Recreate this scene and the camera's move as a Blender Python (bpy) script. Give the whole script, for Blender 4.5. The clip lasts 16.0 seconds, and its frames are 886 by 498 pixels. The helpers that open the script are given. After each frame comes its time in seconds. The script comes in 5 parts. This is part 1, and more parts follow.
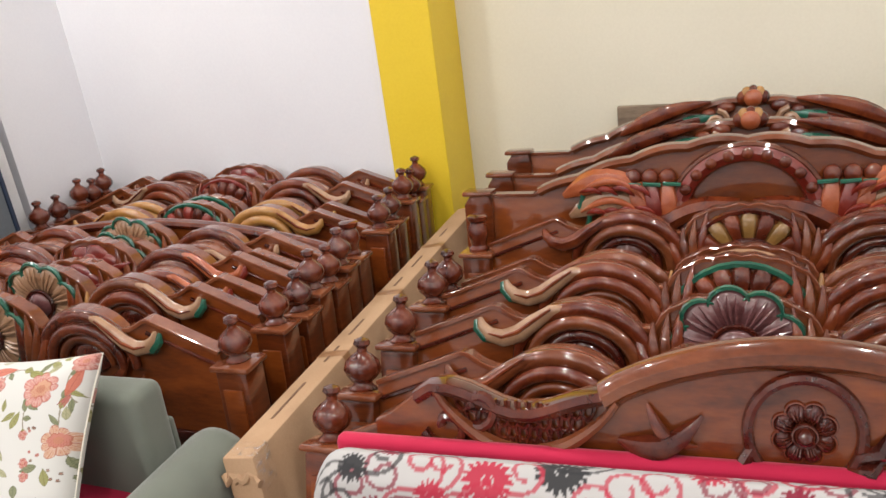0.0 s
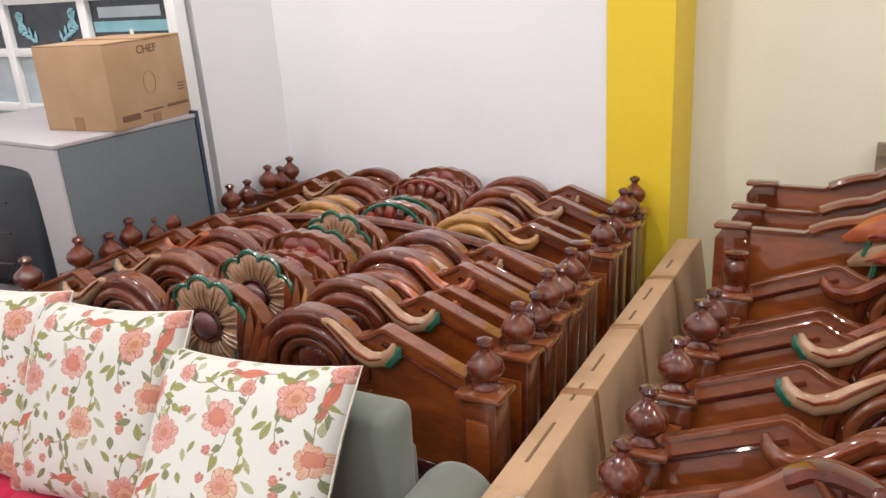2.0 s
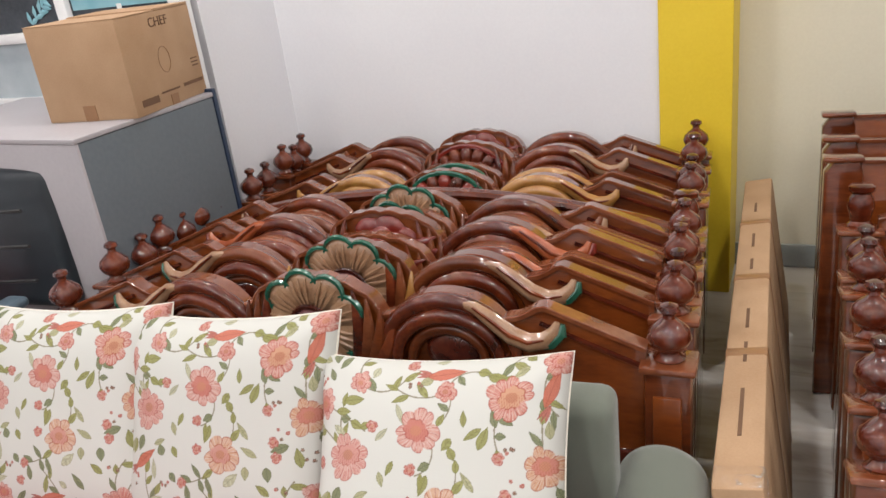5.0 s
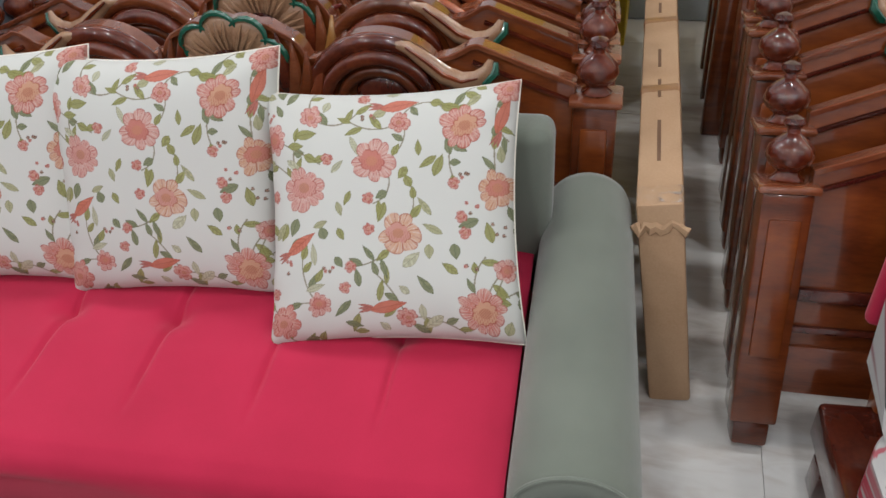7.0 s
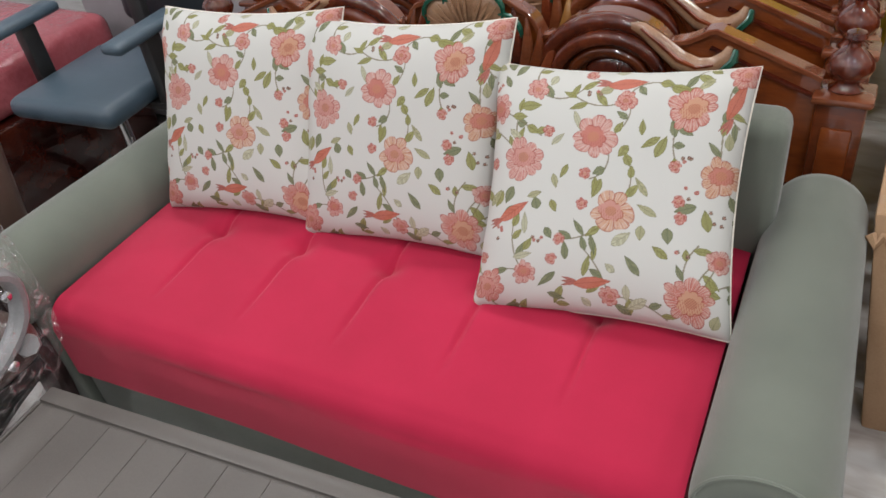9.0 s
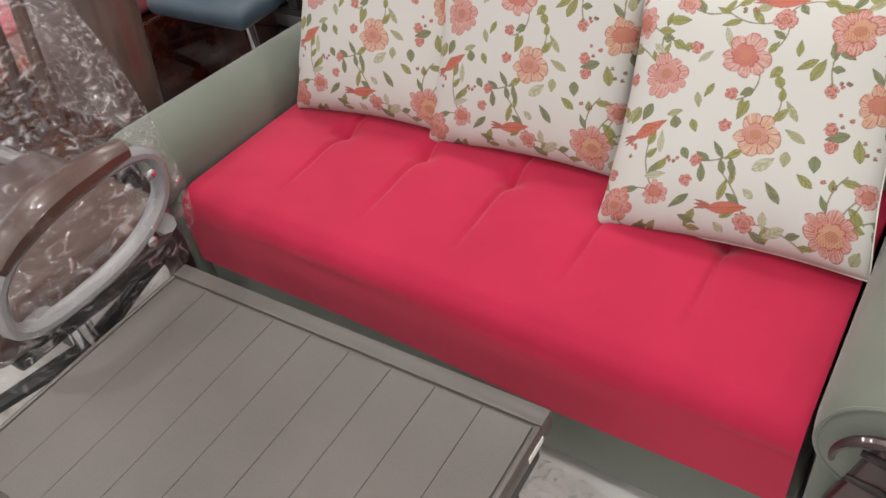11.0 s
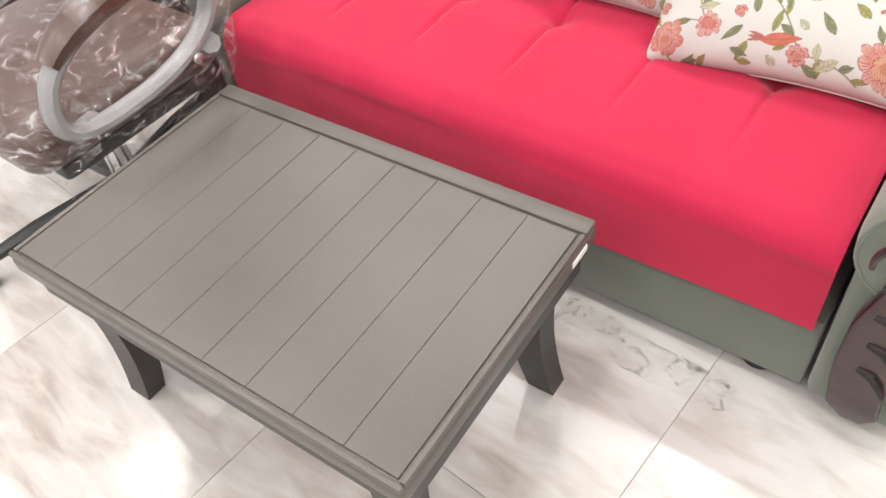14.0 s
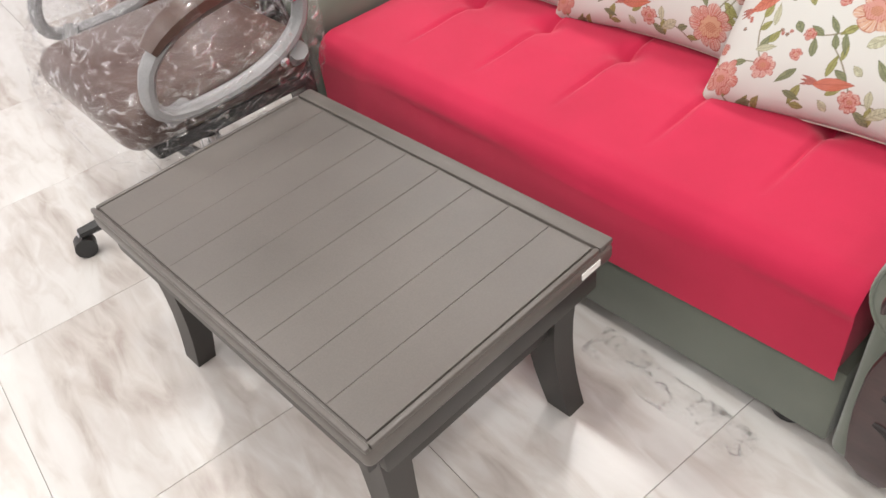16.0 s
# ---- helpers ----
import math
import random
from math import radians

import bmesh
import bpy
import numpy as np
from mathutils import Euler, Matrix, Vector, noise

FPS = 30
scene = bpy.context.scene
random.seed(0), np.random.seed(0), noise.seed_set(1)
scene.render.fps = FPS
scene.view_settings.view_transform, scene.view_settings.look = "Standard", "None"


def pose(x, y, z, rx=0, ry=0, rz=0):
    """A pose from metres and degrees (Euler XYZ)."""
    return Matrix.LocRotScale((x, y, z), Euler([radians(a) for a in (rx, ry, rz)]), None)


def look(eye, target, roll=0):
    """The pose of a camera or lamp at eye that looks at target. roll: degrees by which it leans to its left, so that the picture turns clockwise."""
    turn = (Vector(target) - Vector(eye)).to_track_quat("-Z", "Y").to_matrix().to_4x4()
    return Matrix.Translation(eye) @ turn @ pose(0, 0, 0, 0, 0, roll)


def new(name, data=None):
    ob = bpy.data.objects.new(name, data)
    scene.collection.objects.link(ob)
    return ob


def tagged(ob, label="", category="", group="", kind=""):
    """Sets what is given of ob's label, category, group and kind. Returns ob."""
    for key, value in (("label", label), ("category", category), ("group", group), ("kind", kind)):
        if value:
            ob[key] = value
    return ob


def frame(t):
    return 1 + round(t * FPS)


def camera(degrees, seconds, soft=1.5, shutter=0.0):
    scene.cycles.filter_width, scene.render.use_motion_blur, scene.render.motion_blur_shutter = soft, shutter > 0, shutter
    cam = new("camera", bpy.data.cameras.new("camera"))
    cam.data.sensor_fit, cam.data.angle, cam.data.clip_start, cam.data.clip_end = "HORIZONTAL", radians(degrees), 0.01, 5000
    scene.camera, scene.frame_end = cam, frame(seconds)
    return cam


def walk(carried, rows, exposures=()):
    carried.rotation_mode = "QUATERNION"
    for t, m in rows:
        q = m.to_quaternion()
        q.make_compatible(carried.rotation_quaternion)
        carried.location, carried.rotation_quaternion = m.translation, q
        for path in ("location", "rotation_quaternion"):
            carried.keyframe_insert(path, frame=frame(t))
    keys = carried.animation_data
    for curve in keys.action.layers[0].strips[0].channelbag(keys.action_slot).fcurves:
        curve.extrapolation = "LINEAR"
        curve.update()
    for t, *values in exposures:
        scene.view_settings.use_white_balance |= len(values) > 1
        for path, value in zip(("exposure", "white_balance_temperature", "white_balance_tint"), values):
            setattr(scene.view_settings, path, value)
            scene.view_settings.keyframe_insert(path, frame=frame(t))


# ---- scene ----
cam = camera(58.7, 16.0)
PATH = [
    (0, (-0.211, 0.133, 1.559), (-0.982, 1.83, 0.833), -7.6),
    (0.5, (-0.33, 0.063, 1.543), (-1.119, 1.765, 0.849), -3.4),
    (1, (-0.422, 0.07, 1.53), (-1.361, 1.684, 0.814), -3.2),
    (1.5, (-0.575, 0.139, 1.532), (-1.6, 1.725, 0.873), -4.8),
    (2, (-0.707, 0.167, 1.529), (-1.702, 1.767, 0.859), -3.9),
    (2.5, (-0.862, 0.064, 1.543), (-1.746, 1.729, 0.877), -5.8),
    (3, (-0.956, -0.021, 1.542), (-1.837, 1.643, 0.868), -4.9),
    (3.2, (-0.984, -0.043, 1.544), (-1.873, 1.624, 0.886), -3.9),
    (5.3, (-1.301, 0.127, 1.483), (-2.086, 1.781, 0.677), -8.8),
    (5.5, (-1.316, 0.095, 1.474), (-2.062, 1.742, 0.62), -9.1),
    (6, (-1.349, 0.035, 1.461), (-1.927, 1.645, 0.424), -7.8),
    (6.5, (-1.381, 0.015, 1.463), (-1.801, 1.588, 0.302), -4.6),
    (7, (-1.394, 0.008, 1.449), (-1.847, 1.493, 0.189), -4.8),
    (7.5, (-1.388, 0.011, 1.452), (-1.939, 1.429, 0.153), -6.0),
    (8, (-1.389, -0.003, 1.435), (-1.993, 1.3, 0.044), -6.5),
    (8.5, (-1.392, -0.019, 1.434), (-2.084, 1.342, 0.143), -5.6),
    (9, (-1.393, -0.036, 1.438), (-2.308, 1.248, 0.207), -9.0),
    (9.2, (-1.403, -0.057, 1.419), (-2.389, 1.202, 0.217), -9.8),
    (11.3, (-1.44, -0.118, 1.4), (-2.484, 0.901, 0.032), -11.1),
    (11.5, (-1.414, -0.113, 1.406), (-2.456, 0.863, 0.005), -13.9),
    (12, (-1.424, -0.139, 1.391), (-2.437, 0.827, -0.037), -15.2),
    (12.5, (-1.439, -0.156, 1.366), (-2.41, 0.786, -0.107), -13.5),
    (13, (-1.457, -0.201, 1.337), (-2.354, 0.808, -0.138), -9.7),
    (13.5, (-1.476, -0.236, 1.3), (-2.329, 0.74, -0.223), -6.5),
    (14, (-1.42, -0.272, 1.291), (-2.401, 0.686, -0.165), -7.7),
    (14.5, (-1.363, -0.267, 1.292), (-2.479, 0.667, -0.08), -7.8),
    (15, (-1.309, -0.254, 1.275), (-2.441, 0.711, -0.061), -8.3),
    (15.5, (-1.257, -0.258, 1.259), (-2.472, 0.688, -0.017), -7.8),
    (16, (-1.228, -0.234, 1.254), (-2.49, 0.577, -0.068), -8.6),
]
LAMP = 12.5
EXPOSURES = [(0, 0.08, 6500, 10), (3.2, -0.02, 6500, 10), (5.3, -0.15, 6400, 9), (7, -0.48, 6000, 7), (8.3, -0.36, 6000, 8), (9.2, -0.45, 6200, 9), (11.5, -0.2, 6500, 10), (12.5, 0.2, 6500, 10), (14, 0.34, 6500, 10), (15, 0.14, 6500, 10), (16, 0.06, 6500, 10)]
walk(cam, [(t, look(eye, target, roll)) for t, eye, target, roll in PATH], EXPOSURES)

# ---- world and lamps ----
world = bpy.data.worlds.new("world")
scene.world = world
world.use_nodes = True
world.node_tree.nodes["Background"].inputs[0].default_value = (0.9, 0.95, 1.0, 1)
world.node_tree.nodes["Background"].inputs[1].default_value = 0.25


# ---- materials ----
def mat(name, build=None, color=(0.5, 0.5, 0.5), rough=0.5, metal=0.0, coat=0.0, spec=0.5):
    m = bpy.data.materials.new(name)
    m.use_nodes = True
    t = m.node_tree
    b = t.nodes["Principled BSDF"]
    b.inputs["Base Color"].default_value = (*color, 1)
    b.inputs["Roughness"].default_value = rough
    b.inputs["Metallic"].default_value = metal
    b.inputs["Coat Weight"].default_value = coat
    b.inputs["Coat Roughness"].default_value = 0.022
    b.inputs["Coat IOR"].default_value = 1.5
    b.inputs["Specular IOR Level"].default_value = spec
    if build:
        build(t, b)
    return m


def node(t, kind, **vals):
    n = t.nodes.new(kind)
    for k, v in vals.items():
        n.inputs[k].default_value = v
    return n


def ramp(t, fac, stops):
    r = t.nodes.new("ShaderNodeValToRGB")
    while len(r.color_ramp.elements) < len(stops):
        r.color_ramp.elements.new(0.5)
    for e, (p, c) in zip(r.color_ramp.elements, stops):
        e.position, e.color = p, (*c, 1)
    t.links.new(fac, r.inputs[0])
    return r.outputs[0]


def coords(t, scale=(1, 1, 1)):
    c = t.nodes.new("ShaderNodeTexCoord")
    m = t.nodes.new("ShaderNodeMapping")
    m.inputs["Scale"].default_value = scale
    t.links.new(c.outputs["Object"], m.inputs[0])
    return m.outputs[0]


def bump(t, b, height, strength=0.3, dist=0.01):
    n = t.nodes.new("ShaderNodeBump")
    n.inputs["Strength"].default_value = strength
    n.inputs["Distance"].default_value = dist
    t.links.new(height, n.inputs["Height"])
    t.links.new(n.outputs[0], b.inputs["Normal"])


def two_scale(stops, scale=(4, 4, 4), fine=60.0, big=2.0, bmp=0.15, dist=0.004, rough=None):
    """Colour from a large and a small noise, with relief from the small one."""
    def build(t, b):
        v = coords(t, scale)
        n1 = node(t, "ShaderNodeTexNoise", Scale=big, Detail=4.0)
        n2 = node(t, "ShaderNodeTexNoise", Scale=fine, Detail=3.0)
        t.links.new(v, n1.inputs["Vector"])
        t.links.new(v, n2.inputs["Vector"])
        mx = t.nodes.new("ShaderNodeMath")
        mx.operation = "MULTIPLY_ADD"
        mx.inputs[1].default_value = 0.3
        t.links.new(n2.outputs["Fac"], mx.inputs[0])
        sc = t.nodes.new("ShaderNodeMath")
        sc.operation = "MULTIPLY"
        sc.inputs[1].default_value = 0.7
        t.links.new(n1.outputs["Fac"], sc.inputs[0])
        t.links.new(sc.outputs[0], mx.inputs[2])
        t.links.new(ramp(t, mx.outputs[0], stops), b.inputs["Base Color"])
        bump(t, b, n2.outputs["Fac"], bmp, dist)
        if rough:
            rr = t.nodes.new("ShaderNodeMapRange")
            rr.inputs["To Min"].default_value, rr.inputs["To Max"].default_value = rough
            t.links.new(n1.outputs["Fac"], rr.inputs["Value"])
            t.links.new(rr.outputs[0], b.inputs["Roughness"])
    return build


def wood(dark, mid, light, scale=(2.0, 2.0, 14.0)):
    """Varnished timber: streaks along one way, darker pores, a slight shift from piece to piece."""
    def build(t, b):
        v = coords(t, scale)
        n1 = node(t, "ShaderNodeTexNoise", Scale=2.2, Detail=6.0, Distortion=0.6)
        n2 = node(t, "ShaderNodeTexNoise", Scale=24.0, Detail=2.0)
        t.links.new(v, n1.inputs["Vector"])
        t.links.new(v, n2.inputs["Vector"])
        a = t.nodes.new("ShaderNodeMath")
        a.operation = "MULTIPLY_ADD"
        a.inputs[1].default_value, a.inputs[2].default_value = 0.25, -0.12
        t.links.new(n2.outputs["Fac"], a.inputs[0])
        s = t.nodes.new("ShaderNodeMath")
        t.links.new(n1.outputs["Fac"], s.inputs[0])
        t.links.new(a.outputs[0], s.inputs[1])
        o = t.nodes.new("ShaderNodeObjectInfo")
        s2 = t.nodes.new("ShaderNodeMath")
        s2.operation = "MULTIPLY_ADD"
        s2.inputs[1].default_value = 0.16
        t.links.new(o.outputs["Random"], s2.inputs[0])
        t.links.new(s.outputs[0], s2.inputs[2])
        t.links.new(ramp(t, s2.outputs[0], [(0.3, dark), (0.55, mid), (0.8, light)]), b.inputs["Base Color"])
        bump(t, b, n2.outputs["Fac"], 0.05, 0.002)
    return build


WOOD_PANEL = mat("varnished_panel", wood((0.055, 0.010, 0.002), (0.14, 0.030, 0.005), (0.21, 0.050, 0.008), (1.6, 2, 6)), rough=0.28, coat=1.0, spec=0.22)
WOOD_POST = mat("varnished_post", wood((0.035, 0.007, 0.002), (0.09, 0.018, 0.004), (0.15, 0.034, 0.008)), rough=0.28, coat=1.0, spec=0.22)
WOOD_DARK = mat("dark_carving", wood((0.018, 0.004, 0.003), (0.055, 0.009, 0.005), (0.11, 0.020, 0.008), (5, 5, 5)), rough=0.22, coat=1.0, spec=0.22)
WOOD_PLATE = mat("plum_brown_polish", wood((0.020, 0.009, 0.009), (0.036, 0.016, 0.016), (0.052, 0.025, 0.024), (3, 3, 8)), rough=0.3, coat=0.3)
WOOD_CARVE = mat("brown_carving", wood((0.028, 0.005, 0.003), (0.10, 0.017, 0.006), (0.19, 0.042, 0.013), (5, 5, 5)), rough=0.25, coat=1.0, spec=0.22)
WOOD_RAIL = mat("light_rail", wood((0.06, 0.014, 0.005), (0.12, 0.030, 0.010), (0.19, 0.055, 0.02), (2, 3, 6)), rough=0.26, coat=1.0, spec=0.22)
# Slightly paler wood for crest edges, shoulder caps and post caps.
WOOD_EDGE = mat("pale_cut_edge", wood((0.07, 0.016, 0.006), (0.145, 0.038, 0.014), (0.22, 0.07, 0.03), (3, 3, 6)), rough=0.24, coat=1.0, spec=0.22)
# Near-black stands in for the shade inside the arm plate's carved grooves.
GROOVE = mat("shadowed_groove", two_scale([(0.3, (0.008, 0.005, 0.005)), (0.7, (0.014, 0.009, 0.009))]), rough=0.6)


def paint(name, a, b_):
    return mat(name, two_scale([(0.3, a), (0.7, b_)], (6, 6, 6), 40.0, 3.0, 0.05), rough=0.25, coat=0.8)


GREEN = paint("green_lacquer", (0.005, 0.05, 0.03), (0.02, 0.12, 0.075))
CREAM = paint("cream_lacquer", (0.22, 0.11, 0.06), (0.40, 0.24, 0.14))
RED = paint("red_lacquer", (0.10, 0.010, 0.006), (0.22, 0.024, 0.013))
YELLOW = paint("ochre_lacquer", (0.24, 0.10, 0.025), (0.42, 0.21, 0.055))
ORANGE = paint("orange_lacquer", (0.24, 0.045, 0.014), (0.40, 0.11, 0.04))
PURPLE = paint("plum_lacquer", (0.07, 0.02, 0.022), (0.17, 0.07, 0.07))
OLIVE = paint("olive_gold_lacquer", (0.12, 0.06, 0.015), (0.26, 0.14, 0.04))

FABRIC_GREY = mat("grey_green_velvet", two_scale([(0.3, (0.108, 0.122, 0.098)), (0.7, (0.162, 0.178, 0.146))], (3, 3, 3), 260.0, 1.6, 0.25, 0.002), rough=0.85, spec=0.25)
FABRIC_GREY.node_tree.nodes["Principled BSDF"].inputs["Sheen Weight"].default_value = 0.35
FABRIC_RED = mat("crimson_velvet", two_scale([(0.3, (0.38, 0.008, 0.042)), (0.7, (0.50, 0.014, 0.062))], (3, 3, 3), 260.0, 1.4, 0.2, 0.002), rough=0.75, spec=0.25)
FABRIC_RED.node_tree.nodes["Principled BSDF"].inputs["Sheen Weight"].default_value = 0.3
FABRIC_RED.node_tree.nodes["Principled BSDF"].inputs["Sheen Tint"].default_value = (1.0, 0.5, 0.52, 1)


def printed(t, b):
    a = t.nodes.new("ShaderNodeAttribute")
    a.attribute_name = "print"
    n = node(t, "ShaderNodeTexNoise", Scale=420.0, Detail=2.0)
    t.links.new(coords(t), n.inputs["Vector"])
    t.links.new(a.outputs["Color"], b.inputs["Base Color"])
    bump(t, b, n.outputs["Fac"], 0.2, 0.001)


PRINT = mat("printed_cotton", printed, rough=0.8, spec=0.2)
TABLE = mat("taupe_moulded_plastic", two_scale([(0.3, (0.092, 0.082, 0.074)), (0.7, (0.135, 0.121, 0.110))], (2, 2, 2), 180.0, 1.5, 0.08, 0.001, (0.34, 0.46)), rough=0.4)
# TABLE's hue at a third of its value, for parts below the top.
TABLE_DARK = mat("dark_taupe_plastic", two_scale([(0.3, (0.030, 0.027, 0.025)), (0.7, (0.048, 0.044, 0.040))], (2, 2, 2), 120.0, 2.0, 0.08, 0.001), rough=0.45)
CARD = mat("corrugated_card", two_scale([(0.3, (0.36, 0.22, 0.125)), (0.7, (0.47, 0.31, 0.19))], (3, 3, 3), 70.0, 2.0, 0.15, 0.002), rough=0.75, spec=0.25)
CARD_DARK = mat("brown_tape", two_scale([(0.3, (0.24, 0.12, 0.055)), (0.7, (0.31, 0.165, 0.08))], (3, 3, 3), 50.0, 2.0, 0.1), rough=0.35)
INK = mat("brown_ink", color=(0.15, 0.08, 0.045), rough=0.8)
WALL_WHITE = mat("white_wall_paint", two_scale([(0.3, (0.76, 0.76, 0.80)), (0.7, (0.83, 0.83, 0.86))], (1, 1, 1), 90.0, 1.2, 0.08, 0.002), rough=0.6)
WALL_CREAM = mat("cream_wall_paint", two_scale([(0.3, (0.70, 0.66, 0.53)), (0.7, (0.78, 0.74, 0.61))], (1, 1, 1), 90.0, 1.2, 0.08, 0.002), rough=0.6)
WALL_YELLOW = mat("yellow_column_paint", two_scale([(0.3, (0.74, 0.52, 0.022)), (0.7, (0.83, 0.61, 0.045))], (1, 1, 1), 90.0, 1.6, 0.1, 0.002), rough=0.45)
SKIRT = mat("grey_skirting", two_scale([(0.3, (0.26, 0.29, 0.30)), (0.7, (0.36, 0.39, 0.40))]), rough=0.3)
CAB_SIDE = mat("slate_grey_laminate", two_scale([(0.3, (0.098, 0.118, 0.136)), (0.7, (0.145, 0.165, 0.185))], (1, 1, 1), 60.0, 1.3, 0.05), rough=0.5)
CAB_WHITE = mat("pale_lilac_laminate", two_scale([(0.3, (0.37, 0.345, 0.365)), (0.7, (0.44, 0.415, 0.435))], (1, 1, 1), 60.0, 1.3, 0.05), rough=0.4)
CAB_EDGE = mat("navy_edge", color=(0.02, 0.035, 0.07), rough=0.4)
FRAME_WHITE = mat("white_frame_paint", two_scale([(0.3, (0.68, 0.68, 0.69)), (0.7, (0.78, 0.78, 0.78))]), rough=0.4)
BLACK_SEAT = mat("black_leatherette", two_scale([(0.3, (0.012, 0.017, 0.022)), (0.7, (0.03, 0.038, 0.046))], (4, 4, 4), 90.0, 2.0, 0.2, 0.002), rough=0.38)
BLUE_SEAT = mat("blue_grey_leatherette", two_scale([(0.3, (0.055, 0.085, 0.115)), (0.7, (0.085, 0.12, 0.15))], (4, 4, 4), 90.0, 2.0, 0.2, 0.002), rough=0.35)
BLACK_PLASTIC = mat("black_plastic", two_scale([(0.3, (0.012, 0.012, 0.013)), (0.7, (0.03, 0.03, 0.03))]), rough=0.4)
BROWN_LEATHER = mat("brown_leatherette", two_scale([(0.3, (0.055, 0.028, 0.021)), (0.7, (0.10, 0.055, 0.043))], (4, 4, 4), 80.0, 2.0, 0.2, 0.002), rough=0.3, coat=0.4)
ARM_GREY = mat("silver_grey_plastic", two_scale([(0.3, (0.20, 0.20, 0.205)), (0.7, (0.30, 0.295, 0.30))]), rough=0.3, coat=0.3)
CHROME = mat("chrome", color=(0.7, 0.7, 0.72), rough=0.15, metal=1.0)
SILVER_PAPER = mat("white_paper_label", color=(0.8, 0.79, 0.76), rough=0.6)
PINK_COVER = mat("pink_wrapped_cover", two_scale([(0.3, (0.30, 0.055, 0.07)), (0.7, (0.45, 0.12, 0.14))], (3, 3, 3), 20.0, 2.0, 0.4, 0.01), rough=0.2, coat=0.6)
LED = bpy.data.materials.new("led_diffuser")
LED.use_nodes = True
LED.node_tree.nodes["Principled BSDF"].inputs["Emission Color"].default_value = (1, 0.97, 0.93, 1)
LED.node_tree.nodes["Principled BSDF"].inputs["Emission Strength"].default_value = 12.0


def floor_look(t, b):
    """Polished white marble tiles with soft grey and tan veins."""
    v = coords(t, (1.0, 3.4, 1))
    n1 = node(t, "ShaderNodeTexNoise", Scale=1.1, Detail=5.0, Distortion=1.2)
    n2 = node(t, "ShaderNodeTexNoise", Scale=7.0, Detail=6.0, Distortion=0.8)
    o = t.nodes.new("ShaderNodeObjectInfo")
    sh = t.nodes.new("ShaderNodeVectorMath")
    sh.operation = "MULTIPLY_ADD"
    sh.inputs[1].default_value = (9, 7, 5)
    t.links.new(o.outputs["Random"], sh.inputs[0])
    t.links.new(v, sh.inputs[2])
    for n in (n1, n2):
        t.links.new(sh.outputs[0], n.inputs["Vector"])
    a = t.nodes.new("ShaderNodeMath")
    a.operation = "MULTIPLY_ADD"
    a.inputs[1].default_value = 0.35
    t.links.new(n2.outputs["Fac"], a.inputs[0])
    s = t.nodes.new("ShaderNodeMath")
    s.operation = "MULTIPLY"
    s.inputs[1].default_value = 0.65
    t.links.new(n1.outputs["Fac"], s.inputs[0])
    t.links.new(s.outputs[0], a.inputs[2])
    t.links.new(ramp(t, a.outputs[0], [(0.34, (0.36, 0.31, 0.28)), (0.44, (0.50, 0.465, 0.435)), (0.54, (0.60, 0.585, 0.565)), (0.72, (0.66, 0.655, 0.64))]), b.inputs["Base Color"])


MARBLE = mat("polished_marble", floor_look, rough=0.24)
GROUT = mat("tile_joint", two_scale([(0.3, (0.54, 0.52, 0.49)), (0.7, (0.64, 0.62, 0.59))]), rough=0.7)


def film_look(t, b):
    """Clear wrapping film: mostly see-through, with crinkled glossy skin."""
    out = t.nodes["Material Output"]
    tr = t.nodes.new("ShaderNodeBsdfTransparent")
    gl = node(t, "ShaderNodeBsdfGlossy", Roughness=0.07)
    gl.inputs["Color"].default_value = (0.95, 0.95, 0.97, 1)
    n = node(t, "ShaderNodeTexNoise", Scale=26.0, Detail=4.0, Distortion=1.5)
    t.links.new(coords(t, (1, 1, 2)), n.inputs["Vector"])
    bp = t.nodes.new("ShaderNodeBump")
    bp.inputs["Strength"].default_value, bp.inputs["Distance"].default_value = 1.0, 0.03
    t.links.new(n.outputs["Fac"], bp.inputs["Height"])
    t.links.new(bp.outputs[0], gl.inputs["Normal"])
    df = node(t, "ShaderNodeBsdfDiffuse")
    df.inputs["Color"].default_value = (0.8, 0.78, 0.78, 1)
    m1 = t.nodes.new("ShaderNodeMixShader")
    m1.inputs[0].default_value = 0.15
    t.links.new(gl.outputs[0], m1.inputs[1])
    t.links.new(df.outputs[0], m1.inputs[2])
    m2 = t.nodes.new("ShaderNodeMixShader")
    t.links.new(ramp(t, n.outputs["Fac"], [(0.46, (0.03, 0.03, 0.03)), (0.57, (0.12, 0.12, 0.12)), (0.67, (0.6, 0.6, 0.6))]), m2.inputs[0])
    t.links.new(tr.outputs[0], m2.inputs[1])
    t.links.new(m1.outputs[0], m2.inputs[2])
    t.links.new(m2.outputs[0], out.inputs[0])


FILM = mat("clear_wrapping_film", film_look)
GLASS_DARK = mat("dark_glazed_pane", two_scale([(0.3, (0.015, 0.022, 0.03)), (0.7, (0.05, 0.06, 0.075))], (2, 2, 2), 30.0, 3.0, 0.02), rough=0.08)
GLASS_PALE = mat("pale_frosted_pane", two_scale([(0.3, (0.34, 0.40, 0.44)), (0.7, (0.46, 0.52, 0.55))]), rough=0.2)
TEAL = mat("pale_teal_decoration", two_scale([(0.3, (0.14, 0.36, 0.44)), (0.7, (0.3, 0.52, 0.58))]), rough=0.4)


